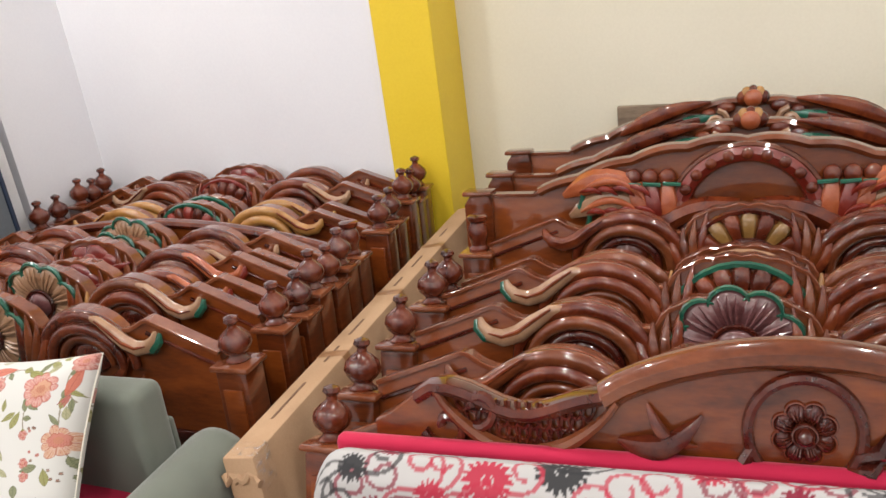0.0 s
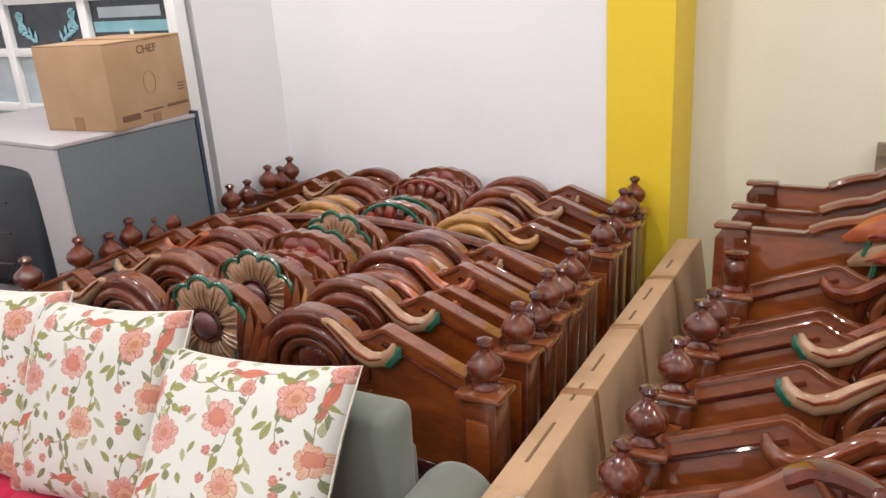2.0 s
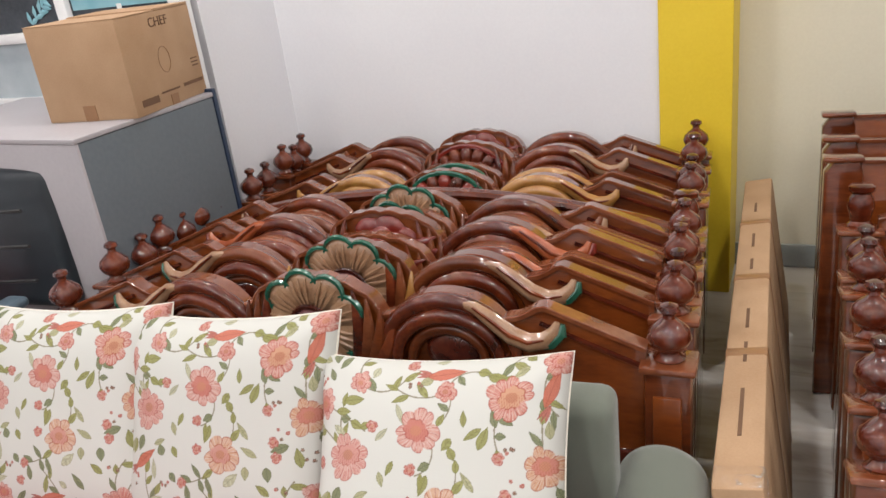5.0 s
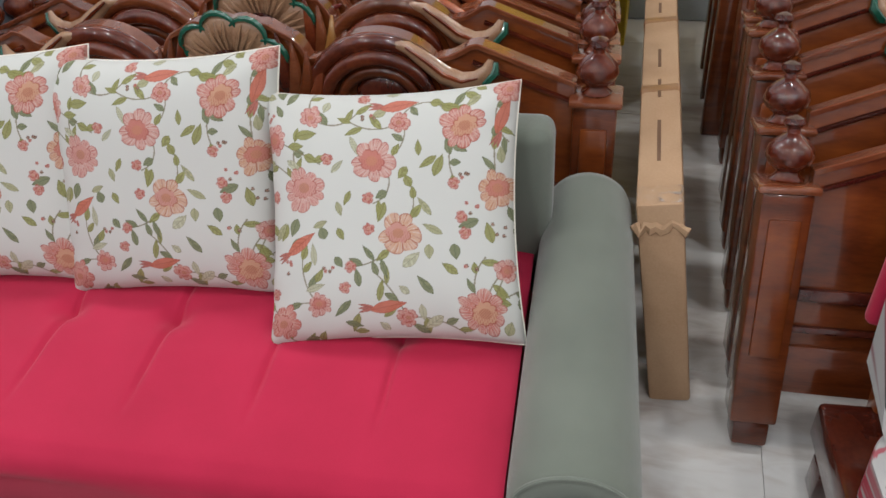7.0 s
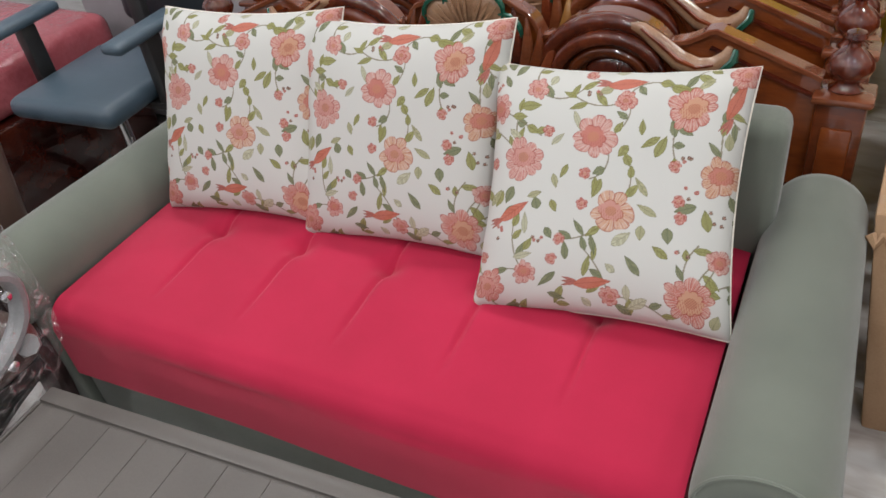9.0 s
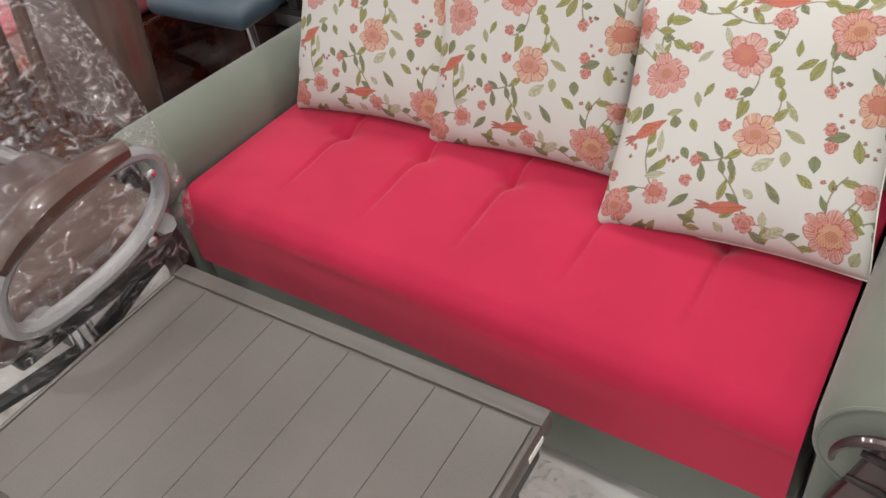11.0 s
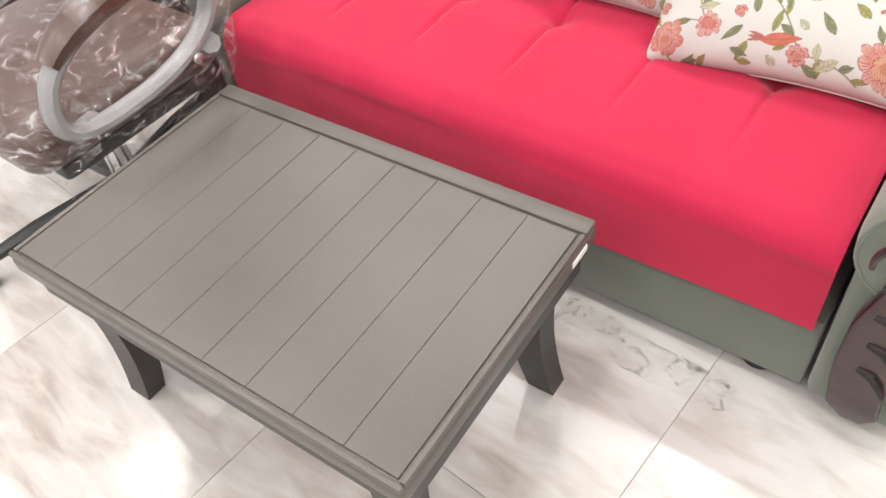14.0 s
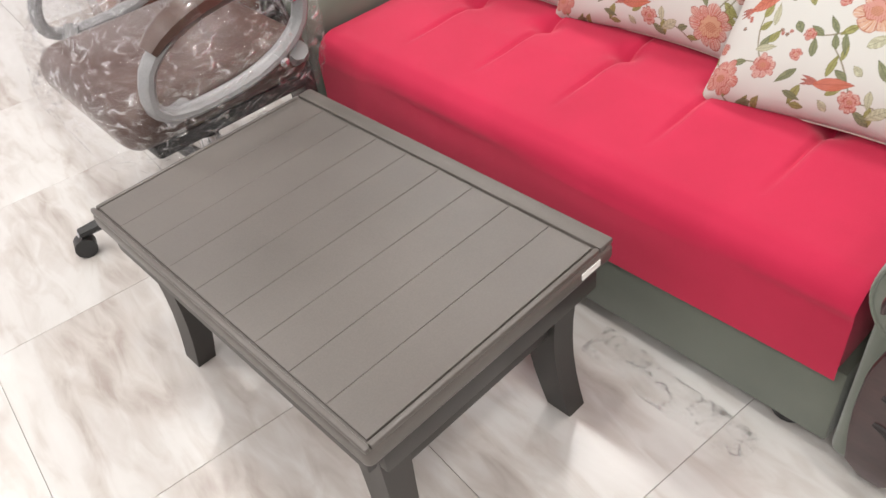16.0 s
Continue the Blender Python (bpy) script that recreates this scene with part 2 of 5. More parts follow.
# ---- mesh helpers ----
def part(name, bm, material, parent=None, label="", smooth=True, m=None):
    """Links a bmesh as one mesh object under a thing or a part."""
    if isinstance(bm, bmesh.types.BMesh):
        me = bpy.data.meshes.new(name)
        bmesh.ops.recalc_face_normals(bm, faces=bm.faces)
        bm.to_mesh(me)
        bm.free()
    else:
        me = bm
    if material and not me.materials:
        me.materials.append(material)
    if smooth:
        me.shade_smooth()
        me.set_sharp_from_angle(angle=radians(38))
    ob = new(name, me)
    if parent:
        ob.parent = parent
    if m is not None:
        ob.matrix_basis = m
    if label:
        ob["label"] = label
    return ob


def thing(name, m, label, category, group="", kind=""):
    ob = new(name)
    ob.empty_display_size = 0.1
    ob.matrix_basis = m
    return tagged(ob, label, category, group, kind)


def box(x0, y0, z0, x1, y1, z1, bevel=0.006, seg=2, bm=None, m=None):
    own = bmesh.new()
    bmesh.ops.create_cube(own, size=1)
    for v in own.verts:
        v.co = Vector((x0 + (v.co.x + 0.5) * (x1 - x0), y0 + (v.co.y + 0.5) * (y1 - y0), z0 + (v.co.z + 0.5) * (z1 - z0)))
    if bevel:
        bmesh.ops.bevel(own, geom=own.edges[:], offset=bevel, segments=seg, affect="EDGES", profile=0.5)
    if m is not None:
        own.transform(m)
    if bm is None:
        return own
    tmp = bpy.data.meshes.new("tmp")
    own.to_mesh(tmp)
    own.free()
    bm.from_mesh(tmp)
    bpy.data.meshes.remove(tmp)
    return bm


def tube(pts, radii, n=8, flat=1.0, up=(0, 1, 0), bm=None, closed=False):
    """A tapered round bar along points; flat squashes it along up."""
    bm = bm or bmesh.new()
    pts = [Vector(p) for p in pts]
    k = len(pts)
    rings = []
    upv = Vector(up).normalized()
    for i, p in enumerate(pts):
        d = (pts[(i + 1) % k] - pts[i - 1]) if closed else (pts[min(i + 1, k - 1)] - pts[max(i - 1, 0)])
        d.normalize()
        side = d.cross(upv)
        side = side.normalized() if side.length > 1e-5 else Vector((1, 0, 0))
        nor = side.cross(d).normalized()
        r = radii[i] if hasattr(radii, "__len__") else radii
        rings.append([bm.verts.new(p + side * (r * math.cos(a)) + nor * (r * flat * math.sin(a))) for a in (math.tau * j / n for j in range(n))])
    for i in range(k if closed else k - 1):
        a, b = rings[i], rings[(i + 1) % k]
        for j in range(n):
            bm.faces.new((a[j], a[(j + 1) % n], b[(j + 1) % n], b[j]))
    if not closed:
        bm.faces.new(rings[0][::-1])
        bm.faces.new(rings[-1])
    return bm


def lathe(profile, n=20, bm=None, at=(0, 0, 0)):
    """Turned shape from (radius, height) pairs."""
    bm = bm or bmesh.new()
    o = Vector(at)
    rings = [[bm.verts.new(o + Vector((r * math.cos(math.tau * j / n), r * math.sin(math.tau * j / n), z))) for j in range(n)] for r, z in profile]
    for a, b in zip(rings, rings[1:]):
        for j in range(n):
            bm.faces.new((a[j], a[(j + 1) % n], b[(j + 1) % n], b[j]))
    bm.faces.new(rings[0][::-1])
    bm.faces.new(rings[-1])
    return bm


def ball(c, r, bm=None, n=10):
    """An ellipsoid with the three half-axes r."""
    bm = bm or bmesh.new()
    made = bmesh.ops.create_uvsphere(bm, u_segments=n + 4, v_segments=n, radius=1)["verts"]
    for v in made:
        v.co = Vector((c[0] + v.co.x * r[0], c[1] + v.co.y * r[1], c[2] + v.co.z * r[2]))
    return bm


def slab(outline, y0, y1, bevel=0.006):
    """A board cut to an outline of (x, z), from y0 to y1 deep, with rounded arrises."""
    bm = bmesh.new()
    vs = [bm.verts.new((x, y0, z)) for x, z in outline]
    f = bm.faces.new(vs)
    ext = bmesh.ops.extrude_face_region(bm, geom=[f])
    bmesh.ops.translate(bm, vec=(0, y1 - y0, 0), verts=[g for g in ext["geom"] if isinstance(g, bmesh.types.BMVert)])
    if bevel:
        rim = [e for e in bm.edges if abs(e.verts[0].co.y - e.verts[1].co.y) < 1e-6]
        bmesh.ops.bevel(bm, geom=rim, offset=bevel, segments=2, affect="EDGES", profile=0.5)
    bmesh.ops.triangulate(bm, faces=[f for f in bm.faces if len(f.verts) > 4])
    return bm


def arc(cx, cz, rx, rz, a0, a1, y, k=14):
    return [(cx + rx * math.cos(radians(a0 + (a1 - a0) * i / (k - 1))), y, cz + rz * math.sin(radians(a0 + (a1 - a0) * i / (k - 1)))) for i in range(k)]


def swell(k, r0, r1, r2):
    """Radii that grow from r0 to r1 at the middle and end at r2."""
    return [r0 + (r1 - r0) * math.sin(math.pi * i / (k - 1)) if i < k / 2 else r2 + (r1 - r2) * math.sin(math.pi * i / (k - 1)) for i in range(k)]


# ---- the room ----
WALL_Y, FLOOR_TOP, CEIL = 3.42, 0.0, 2.95
ROOM = (-6.2, -4.2, 3.6, WALL_Y)
part("floor", box(ROOM[0] - 0.2, ROOM[1] - 0.2, -0.12, ROOM[2] + 0.2, ROOM[3] + 0.2, -0.004, 0), GROUT, smooth=False)
floor = bpy.data.objects["floor"]
tagged(floor, "polished white marble tiled showroom floor with tan veins", "floor", kind="structure")

wall_north = part("wall_north", box(-0.06, 0, 0, 1.64, 0.15, CEIL, 0, m=pose(-3.39, 3.035, 0, 0, 0, 3.6)), WALL_WHITE, smooth=False)
tagged(wall_north, "plain white painted showroom wall", "wall", kind="structure")
wall_cream = part("wall_north_cream", box(-1.7, WALL_Y, 0, ROOM[2], WALL_Y + 0.15, CEIL, 0), WALL_CREAM, smooth=False)
tagged(wall_cream, "plain cream painted showroom wall", "wall", kind="structure")
column = part("column", box(-1.755, 3.125, 0, -1.495, WALL_Y, CEIL, 0.004), WALL_YELLOW, smooth=False)
tagged(column, "bright yellow painted wall column", "column", kind="structure")
tagged(part("baseboard", box(-1.495, WALL_Y - 0.014, 0, ROOM[2], WALL_Y, 0.1, 0.003), SKIRT, smooth=False), "grey tiled skirting along the cream wall", "skirting", kind="structure")
return_wall = part("wall_return", box(-3.40, 2.563, 0, -3.335, 3.10, CEIL, 0), WALL_WHITE, smooth=False)
tagged(return_wall, "white painted return wall at the corner", "wall", kind="structure")
for name, b in (("wall_west", (ROOM[0] - 0.15, ROOM[1], 0, ROOM[0], ROOM[3], CEIL)), ("wall_east", (ROOM[2], ROOM[1], 0, ROOM[2] + 0.15, ROOM[3] + 0.15, CEIL)),
                ("wall_south", (ROOM[0] - 0.15, ROOM[1] - 0.15, 0, ROOM[2] + 0.15, ROOM[1], CEIL)), ("wall_north_left", (ROOM[0] - 0.15, WALL_Y, 0, -1.7, WALL_Y + 0.15, CEIL))):
    tagged(part(name, box(*b, 0), WALL_WHITE, smooth=False), "plain white painted showroom wall", "wall", kind="structure")
ceiling = part("ceiling", box(ROOM[0] - 0.15, ROOM[1] - 0.15, CEIL, ROOM[2] + 0.15, ROOM[3] + 0.15, CEIL + 0.1, 0), WALL_WHITE, smooth=False)
tagged(ceiling, "white painted flat ceiling", "ceiling", kind="structure")


def downlight(x, y, power):
    lamp = thing("ceiling_light", pose(x, y, CEIL), "round white recessed LED ceiling light, switched on", "ceiling light", "ceiling lights")
    part("trim_ring", lathe([(0.09, 0), (0.105, -0.004), (0.105, -0.012), (0.085, -0.014), (0.085, 0)], 28), FRAME_WHITE, lamp)
    part("diffuser", lathe([(0.084, -0.004), (0.083, -0.009), (0.04, -0.010)], 28), LED, lamp)
    data = bpy.data.lights.new("led", "AREA")
    data.shape, data.size, data.energy, data.color = "DISK", 0.11, power, (1.0, 0.965, 0.92)
    ob = new("led", data)
    ob.parent = lamp
    ob.matrix_basis = pose(0, 0, -0.02)


for ix, x in enumerate((-4.6, -3.3, -2.0, -0.7, 0.6, 1.9)):
    for y in (-2.6, -1.2, 0.2, 2.05):
        downlight(x, y, LAMP * (1.1 if y > 1 else 0.65 if x > 0 else 1.0))


# ---- carved headboards ----
KNOB = [(0.030, 0.0), (0.034, 0.006), (0.024, 0.014), (0.022, 0.02), (0.040, 0.036), (0.046, 0.052), (0.041, 0.070), (0.024, 0.086), (0.013, 0.094), (0.012, 0.102), (0.021, 0.112), (0.018, 0.122), (0.004, 0.128)]
CUP = [(0.032, 0.0), (0.034, 0.01), (0.026, 0.02), (0.030, 0.04), (0.036, 0.062), (0.030, 0.085), (0.024, 0.095), (0.033, 0.104), (0.034, 0.116), (0.026, 0.122)]
knob_mesh, cup_mesh = (part("turned_knob", lathe(p, 20), WOOD_CARVE) for p in (KNOB, CUP))
KNOB_ME, CUP_ME = knob_mesh.data, cup_mesh.data
for o in (knob_mesh, cup_mesh):
    bpy.data.objects.remove(o)


def rosette(b, cx, cz, r, petals, petal_mat, rim_mat, heart_mat, y=-0.034):
    """A carved flower: a dished ring of broad petals with coloured rims, radial flutes and a domed heart."""
    rim, bm, flute = bmesh.new(), bmesh.new(), bmesh.new()
    for i in range(petals):
        a = math.tau * (i + 0.5) / petals
        ca, sa = math.cos(a), math.sin(a)
        ball((cx + 0.66 * r * ca, y + 0.008, cz + 0.62 * r * sa), (0.36 * r, 0.016, 0.34 * r), bm, 8)
        tube([(cx + (0.70 + 0.33 * math.cos(q)) * r * ca - 0.33 * r * math.sin(q) * sa, y + 0.002, cz + ((0.70 + 0.33 * math.cos(q)) * r * sa + 0.33 * r * math.sin(q) * ca) * 0.95)
              for q in [radians(-105 + 21 * k) for k in range(11)]], swell(11, 0.002, 0.055 * r, 0.002), 6, 1.3, (0, 1, 0), rim)
        for k in (-1, 0, 1):
            e = a + k * 0.17
            tube([(cx + 0.40 * r * math.cos(e), y - 0.006, cz + 0.38 * r * math.sin(e)), (cx + 0.64 * r * math.cos(e), y - 0.012, cz + 0.61 * r * math.sin(e)), (cx + 0.90 * r * math.cos(e), y - 0.004, cz + 0.86 * r * math.sin(e))], [0.02 * r, 0.045 * r, 0.015 * r], 5, 0.8, (0, 1, 0), flute)
    part("flower_ring", bm, petal_mat, b)
    part("flower_rim", rim, rim_mat, b)
    part("flower_fluting", flute, petal_mat, b)
    part("heart", ball((cx, y - 0.008, cz), (0.34 * r, 0.022, 0.30 * r)), heart_mat, b)
    part("heart_ring", tube(arc(cx, cz, 0.38 * r, 0.34 * r, 0, 345, y - 0.010, 18), 0.05 * r, 6, closed=True), WOOD_DARK, b)


def shell(b, cx, cz, r, ribs, mats, a0=20, a1=160, y=-0.026):
    """A fan of ribs, each fatter towards its rounded end."""
    for i in range(ribs):
        a = radians(a0 + (a1 - a0) * i / (ribs - 1))
        pts = [(cx + d * r * math.cos(a), y - 0.012 * math.sin(math.pi * min(d, 1)), cz + d * r * math.sin(a)) for d in (0.25, 0.45, 0.65, 0.85, 0.97, 1.04)]
        w = r * radians(abs(a1 - a0)) / ribs * 0.52
        part("shell_rib", tube(pts, [w * 0.3, w * 0.5, w * 0.75, w, w * 0.85, w * 0.35], 8, 0.8), mats[i % len(mats)], b)


def leaf(b, x0, z0, x1, z1, width, material, bend=0.02, y=-0.04, tip=None):
    d = Vector((x1 - x0, 0, z1 - z0))
    n = Vector((-d.z, 0, d.x)).normalized()
    pts = [Vector((x0, y, z0)) + d * f + n * (bend * math.sin(math.pi * f)) + Vector((0, -0.014 * math.sin(math.pi * f), 0)) for f in [i / 8 for i in range(9)]]
    part("carved_leaf", tube(pts, [width * v for v in (0.25, 0.6, 0.9, 1, 0.95, 0.85, 0.7, 0.45, 0.15)], 8, 0.8), material, b)
    if tip:
        part("leaf_tip", tube([p + Vector((0, 0.004, 0)) for p in pts[5:]], [width * v for v in (0.95, 0.9, 0.7, 0.4)], 8, 0.8), tip, b)


def crest_line(W, style, k=97):
    """The top edge of a board as (x, z): sloping shoulders, two lobes and a raised middle."""
    out = []
    h = W / 2 - 0.045
    for i in range(k):
        u = -1 + 2 * i / (k - 1)
        a = abs(u)
        if style == "arch":
            z = 0.62 + 0.115 * math.cos(a * math.pi / 2) ** 0.8
        elif style == "tall":
            z = 0.80 if a > 0.8 else 0.80 + 0.17 * math.sin((0.8 - a) / 0.8 * math.pi / 2) + 0.012 * abs(math.sin(a * 15))
        elif a > 0.72:
            z = 0.632 + 0.085 * (1 - a) / 0.28
        elif a > 0.62:
            z = 0.717 - 0.035 * math.sin((0.72 - a) / 0.10 * math.pi / 2)
        elif a > 0.25:
            z = max(0.668, 0.60 + 0.135 * math.sqrt(max(0, 1 - ((a - 0.44) / 0.20) ** 2)))
        else:
            z = 0.668 + 0.085 * math.sqrt(max(0, 1 - (a / 0.22) ** 2)) + 0.007 * abs(math.sin(a * 40))
        out.append((u * h, z))
    return out


def ribbon(line, y0, y1, t, bm=None):
    """A flat strip laid along an edge of (x, z), t thick, with soft arrises."""
    bm = bm or bmesh.new()
    rows = []
    k = len(line)
    for i, (x, z) in enumerate(line):
        (xa, za), (xb, zb) = line[max(i - 1, 0)], line[min(i + 1, k - 1)]
        d = Vector((xb - xa, 0, zb - za)).normalized()
        n = Vector((-d.z, 0, d.x)) * (1 if d.x >= 0 else -1)
        p = Vector((x, 0, z))
        e = t * 0.4
        rows.append([bm.verts.new(p + n * o + Vector((0, y, 0))) for y, o in ((y0, -t), (y0, t - e), (y0 + e, t), (y1 - e, t), (y1, t - e), (y1, -t))])
    for a, b in zip(rows, rows[1:]):
        for j in range(6):
            bm.faces.new((a[j], a[(j + 1) % 6], b[(j + 1) % 6], b[j]))
    bm.faces.new(rows[0][::-1])
    bm.faces.new(rows[-1])
    return bm


def lobe(b, s, h, H, tones, tail, tip, swing):
    """A wave-like lobe: ribs nested over a dark boss, flowing outwards into a curled leaf."""
    cx, cz = s * (0.44 + 0.012 * swing) * h, (0.585 - 0.006 * abs(swing)) * H
    part("boss", ball((cx, -0.014, cz + 0.012), (0.066, 0.026, 0.055)), WOOD_DARK, b)
    for i, (r, th) in enumerate(((1.0, 0.021), (0.74 + 0.03 * swing, 0.022 - 0.003 * swing), (0.50 + 0.03 * swing, 0.014 + 0.002 * swing))):
        k = 22
        pts = []
        for q in range(k):
            f = q / (k - 1)
            a = math.pi * (1.12 - 1.14 * f)
            pts.append((cx + s * (0.157 * r * math.cos(a) - 0.022 * (1 - f) ** 3), -0.022 - 0.007 * (i == 1) - 0.003 * i, cz + (0.138 * r * math.sin(a) - 0.05 * max(0, 0.2 - f)) * H))
        part("lobe_rib", tube(pts, [th * (0.45 + 0.55 * math.sin(math.pi * min(1, 0.15 + 0.75 * q / (k - 1)))) for q in range(k)], 10, 0.95), tones[i], b)
    way = [(0.47, 0.722), (0.535, 0.712), (0.59, 0.682), (0.64, 0.652), (0.69, 0.638), (0.735, 0.646), (0.762, 0.668), (0.768, 0.688)]
    pts = [(s * u * h, -0.030 - 0.006 * math.sin(i * 0.45), z * H) for i, (u, z) in enumerate(way)]
    part("curled_leaf", tube(pts, [0.007, 0.015, 0.020, 0.023, 0.023, 0.020, 0.014, 0.006], 10, 0.8), tail, b)
    part("leaf_vein", tube([(x, y - 0.015, z + 0.006) for x, y, z in pts[1:6]], [0.003, 0.005, 0.006, 0.005, 0.002], 6), WOOD_CARVE, b)
    if tip:
        part("leaf_tip", tube([(x + s * 0.012, y + 0.003, z - 0.006) for x, y, z in pts[4:]], [0.012, 0.017, 0.014, 0.006], 8, 0.9), tip, b)


def headboard(m, W, style, colors, label, group, knobs=True, cup=False, H=1.0, seed=0, post=None):
    """A carved bed head: two posts with turned knobs, a thick panel cut to a lobed crest, and carving in relief."""
    rnd = random.Random(seed)
    b = thing("headboard", m, label, "headboard", group)
    main, rim, accent, tipc = colors
    h = W / 2 - 0.045
    swing = rnd.uniform(-1, 1)
    line = [(x, z * H) for x, z in crest_line(W, style)]
    part("panel", slab([(-W / 2 + 0.045, 0.16)] + line + [(W / 2 - 0.045, 0.16)], -0.014, 0.018, 0.003), WOOD_PANEL, b)
    part("bottom_rail", box(-W / 2 + 0.045, -0.022, 0.13, W / 2 - 0.045, 0.02, 0.24, 0.006), WOOD_POST, b)
    part("panel_moulding", box(-W / 2 + 0.05, -0.028, 0.355 * H, W / 2 - 0.05, -0.010, 0.385 * H, 0.006), WOOD_DARK, b)
    part("lower_moulding", box(-W / 2 + 0.05, -0.026, 0.27, W / 2 - 0.05, -0.010, 0.285, 0.004), WOOD_DARK, b)
    part("crest_edge", ribbon(line, -0.022, 0.022, 0.0055), WOOD_EDGE, b)
    for s in (-1, 1):
        px = s * W / 2
        top = 0.592 * (post or H) if style != "tall" else 0.80 * H
        if style == "tall":
            prof = [(px - 0.05, 0.0), (px - 0.05, top - 0.03), (px - 0.03, top), (px + 0.04, top + 0.004), (px + 0.05, top - 0.03), (px + 0.05, 0)]
            part("post", slab(prof, -0.035, 0.03, 0.008), WOOD_POST, b)
            part("shoulder_cap", box(px - 0.055, -0.042, top, px + 0.052, 0.034, top + 0.018, 0.008), WOOD_EDGE, b)
            continue
        part("post", box(px - 0.048, -0.045, 0.06, px + 0.048, 0.038, top, 0.008), WOOD_POST, b)
        part("post_face", box(px - 0.030, -0.052, 0.22, px + 0.030, -0.041, top - 0.05, 0.005), WOOD_PANEL, b)
        part("foot", box(px - 0.038, -0.036, 0.0, px + 0.038, 0.030, 0.059, 0.010), WOOD_POST, b)
        part("post_cap", box(px - 0.058, -0.055, top, px + 0.058, 0.048, top + 0.017, 0.007), WOOD_EDGE, b)
        if knobs:
            part("turned_knob", CUP_ME if cup else KNOB_ME, None, b, m=pose(px, 0, top + 0.015))
        if style == "arch":
            continue
        shoulder = [(s * h * (0.985 - 0.27 * q / 9), (0.595 + 0.082 * q / 9) * H) for q in range(10)]
        part("shoulder_moulding", tube([(x, -0.017, z) for x, z in shoulder], 0.006, 6), WOOD_DARK, b)
        ribs = (YELLOW, YELLOW, WOOD_DARK) if main is YELLOW or accent is YELLOW else ((WOOD_CARVE, WOOD_CARVE, WOOD_POST), (WOOD_RAIL, WOOD_CARVE, WOOD_POST), (WOOD_CARVE, WOOD_RAIL, WOOD_DARK))[seed % 3]
        lobe(b, s, h, H, ribs, accent, tipc, swing)
        for j in range(4):
            leaf(b, s * (0.095 + 0.012 * j), (0.50 + 0.01 * j) * H, s * (0.115 + 0.034 * j), (0.735 - 0.022 * j) * H, 0.019, (WOOD_CARVE, WOOD_RAIL, YELLOW if seed % 3 == 1 and j == 2 else WOOD_POST, WOOD_CARVE)[j], -s * 0.022, -0.026)
        for j in range(3):
            leaf(b, s * 0.46 * h + s * 0.05 * j, (0.50 - 0.02 * j) * H, s * (0.62 + 0.05 * j) * h, (0.60 - 0.05 * j) * H, 0.018, (WOOD_CARVE, WOOD_RAIL, WOOD_POST)[j], -s * 0.02, -0.022)
    if style == "arch":
        part("arched_rail", tube([(x, -0.004, z - 0.008) for x, z in line], 0.019, 8, 1.2), WOOD_CARVE, b)
    elif style == "flower":
        rosette(b, 0, 0.645 * H, 0.138, 9, main, rim, PURPLE)
    elif style == "rose":
        for r, yy in ((0.108, -0.020), (0.075, -0.032), (0.045, -0.042)):
            tier = bmesh.new()
            for i in range(7):
                a = math.tau * i / 7 + r * 20
                ball((0.6 * r * math.cos(a), yy, 0.652 * H + 0.5 * r * math.sin(a)), (0.5 * r, 0.016, 0.42 * r), tier, 8)
            part("flower_tier", tier, main, b)
        for s in (-1, 1):
            for i in range(4):
                a = radians(90 - s * (52 + 17 * i))
                leaf(b, 0.06 * math.cos(a), 0.60 * H + 0.05 * math.sin(a), 0.215 * math.cos(a), 0.60 * H + 0.145 * math.sin(a), 0.017, main, 0.006, -0.028)
        part("heart", ball((0, -0.056, 0.652 * H), (0.024, 0.016, 0.024)), rim, b)
    elif style == "shell":
        shell(b, 0, 0.575 * H, 0.158, 9, (main, WOOD_CARVE), 12, 168)
        part("shell_base", tube(arc(0, 0.575 * H, 0.085, 0.075, 10, 170, -0.05), 0.016, 8), rim, b)
        part("shell_edge", tube(arc(0, 0.575 * H, 0.170, 0.164, 10, 170, -0.030), 0.010, 6), rim, b)
    return b


def board_pose(x_mid, y_knob, lean, turn=0.0, z_knob=0.72):
    """A board on the floor whose knobs stand at y_knob when it leans back."""
    return pose(x_mid, y_knob - math.sin(radians(lean)) * z_knob, 0.0, -lean, 0, turn)


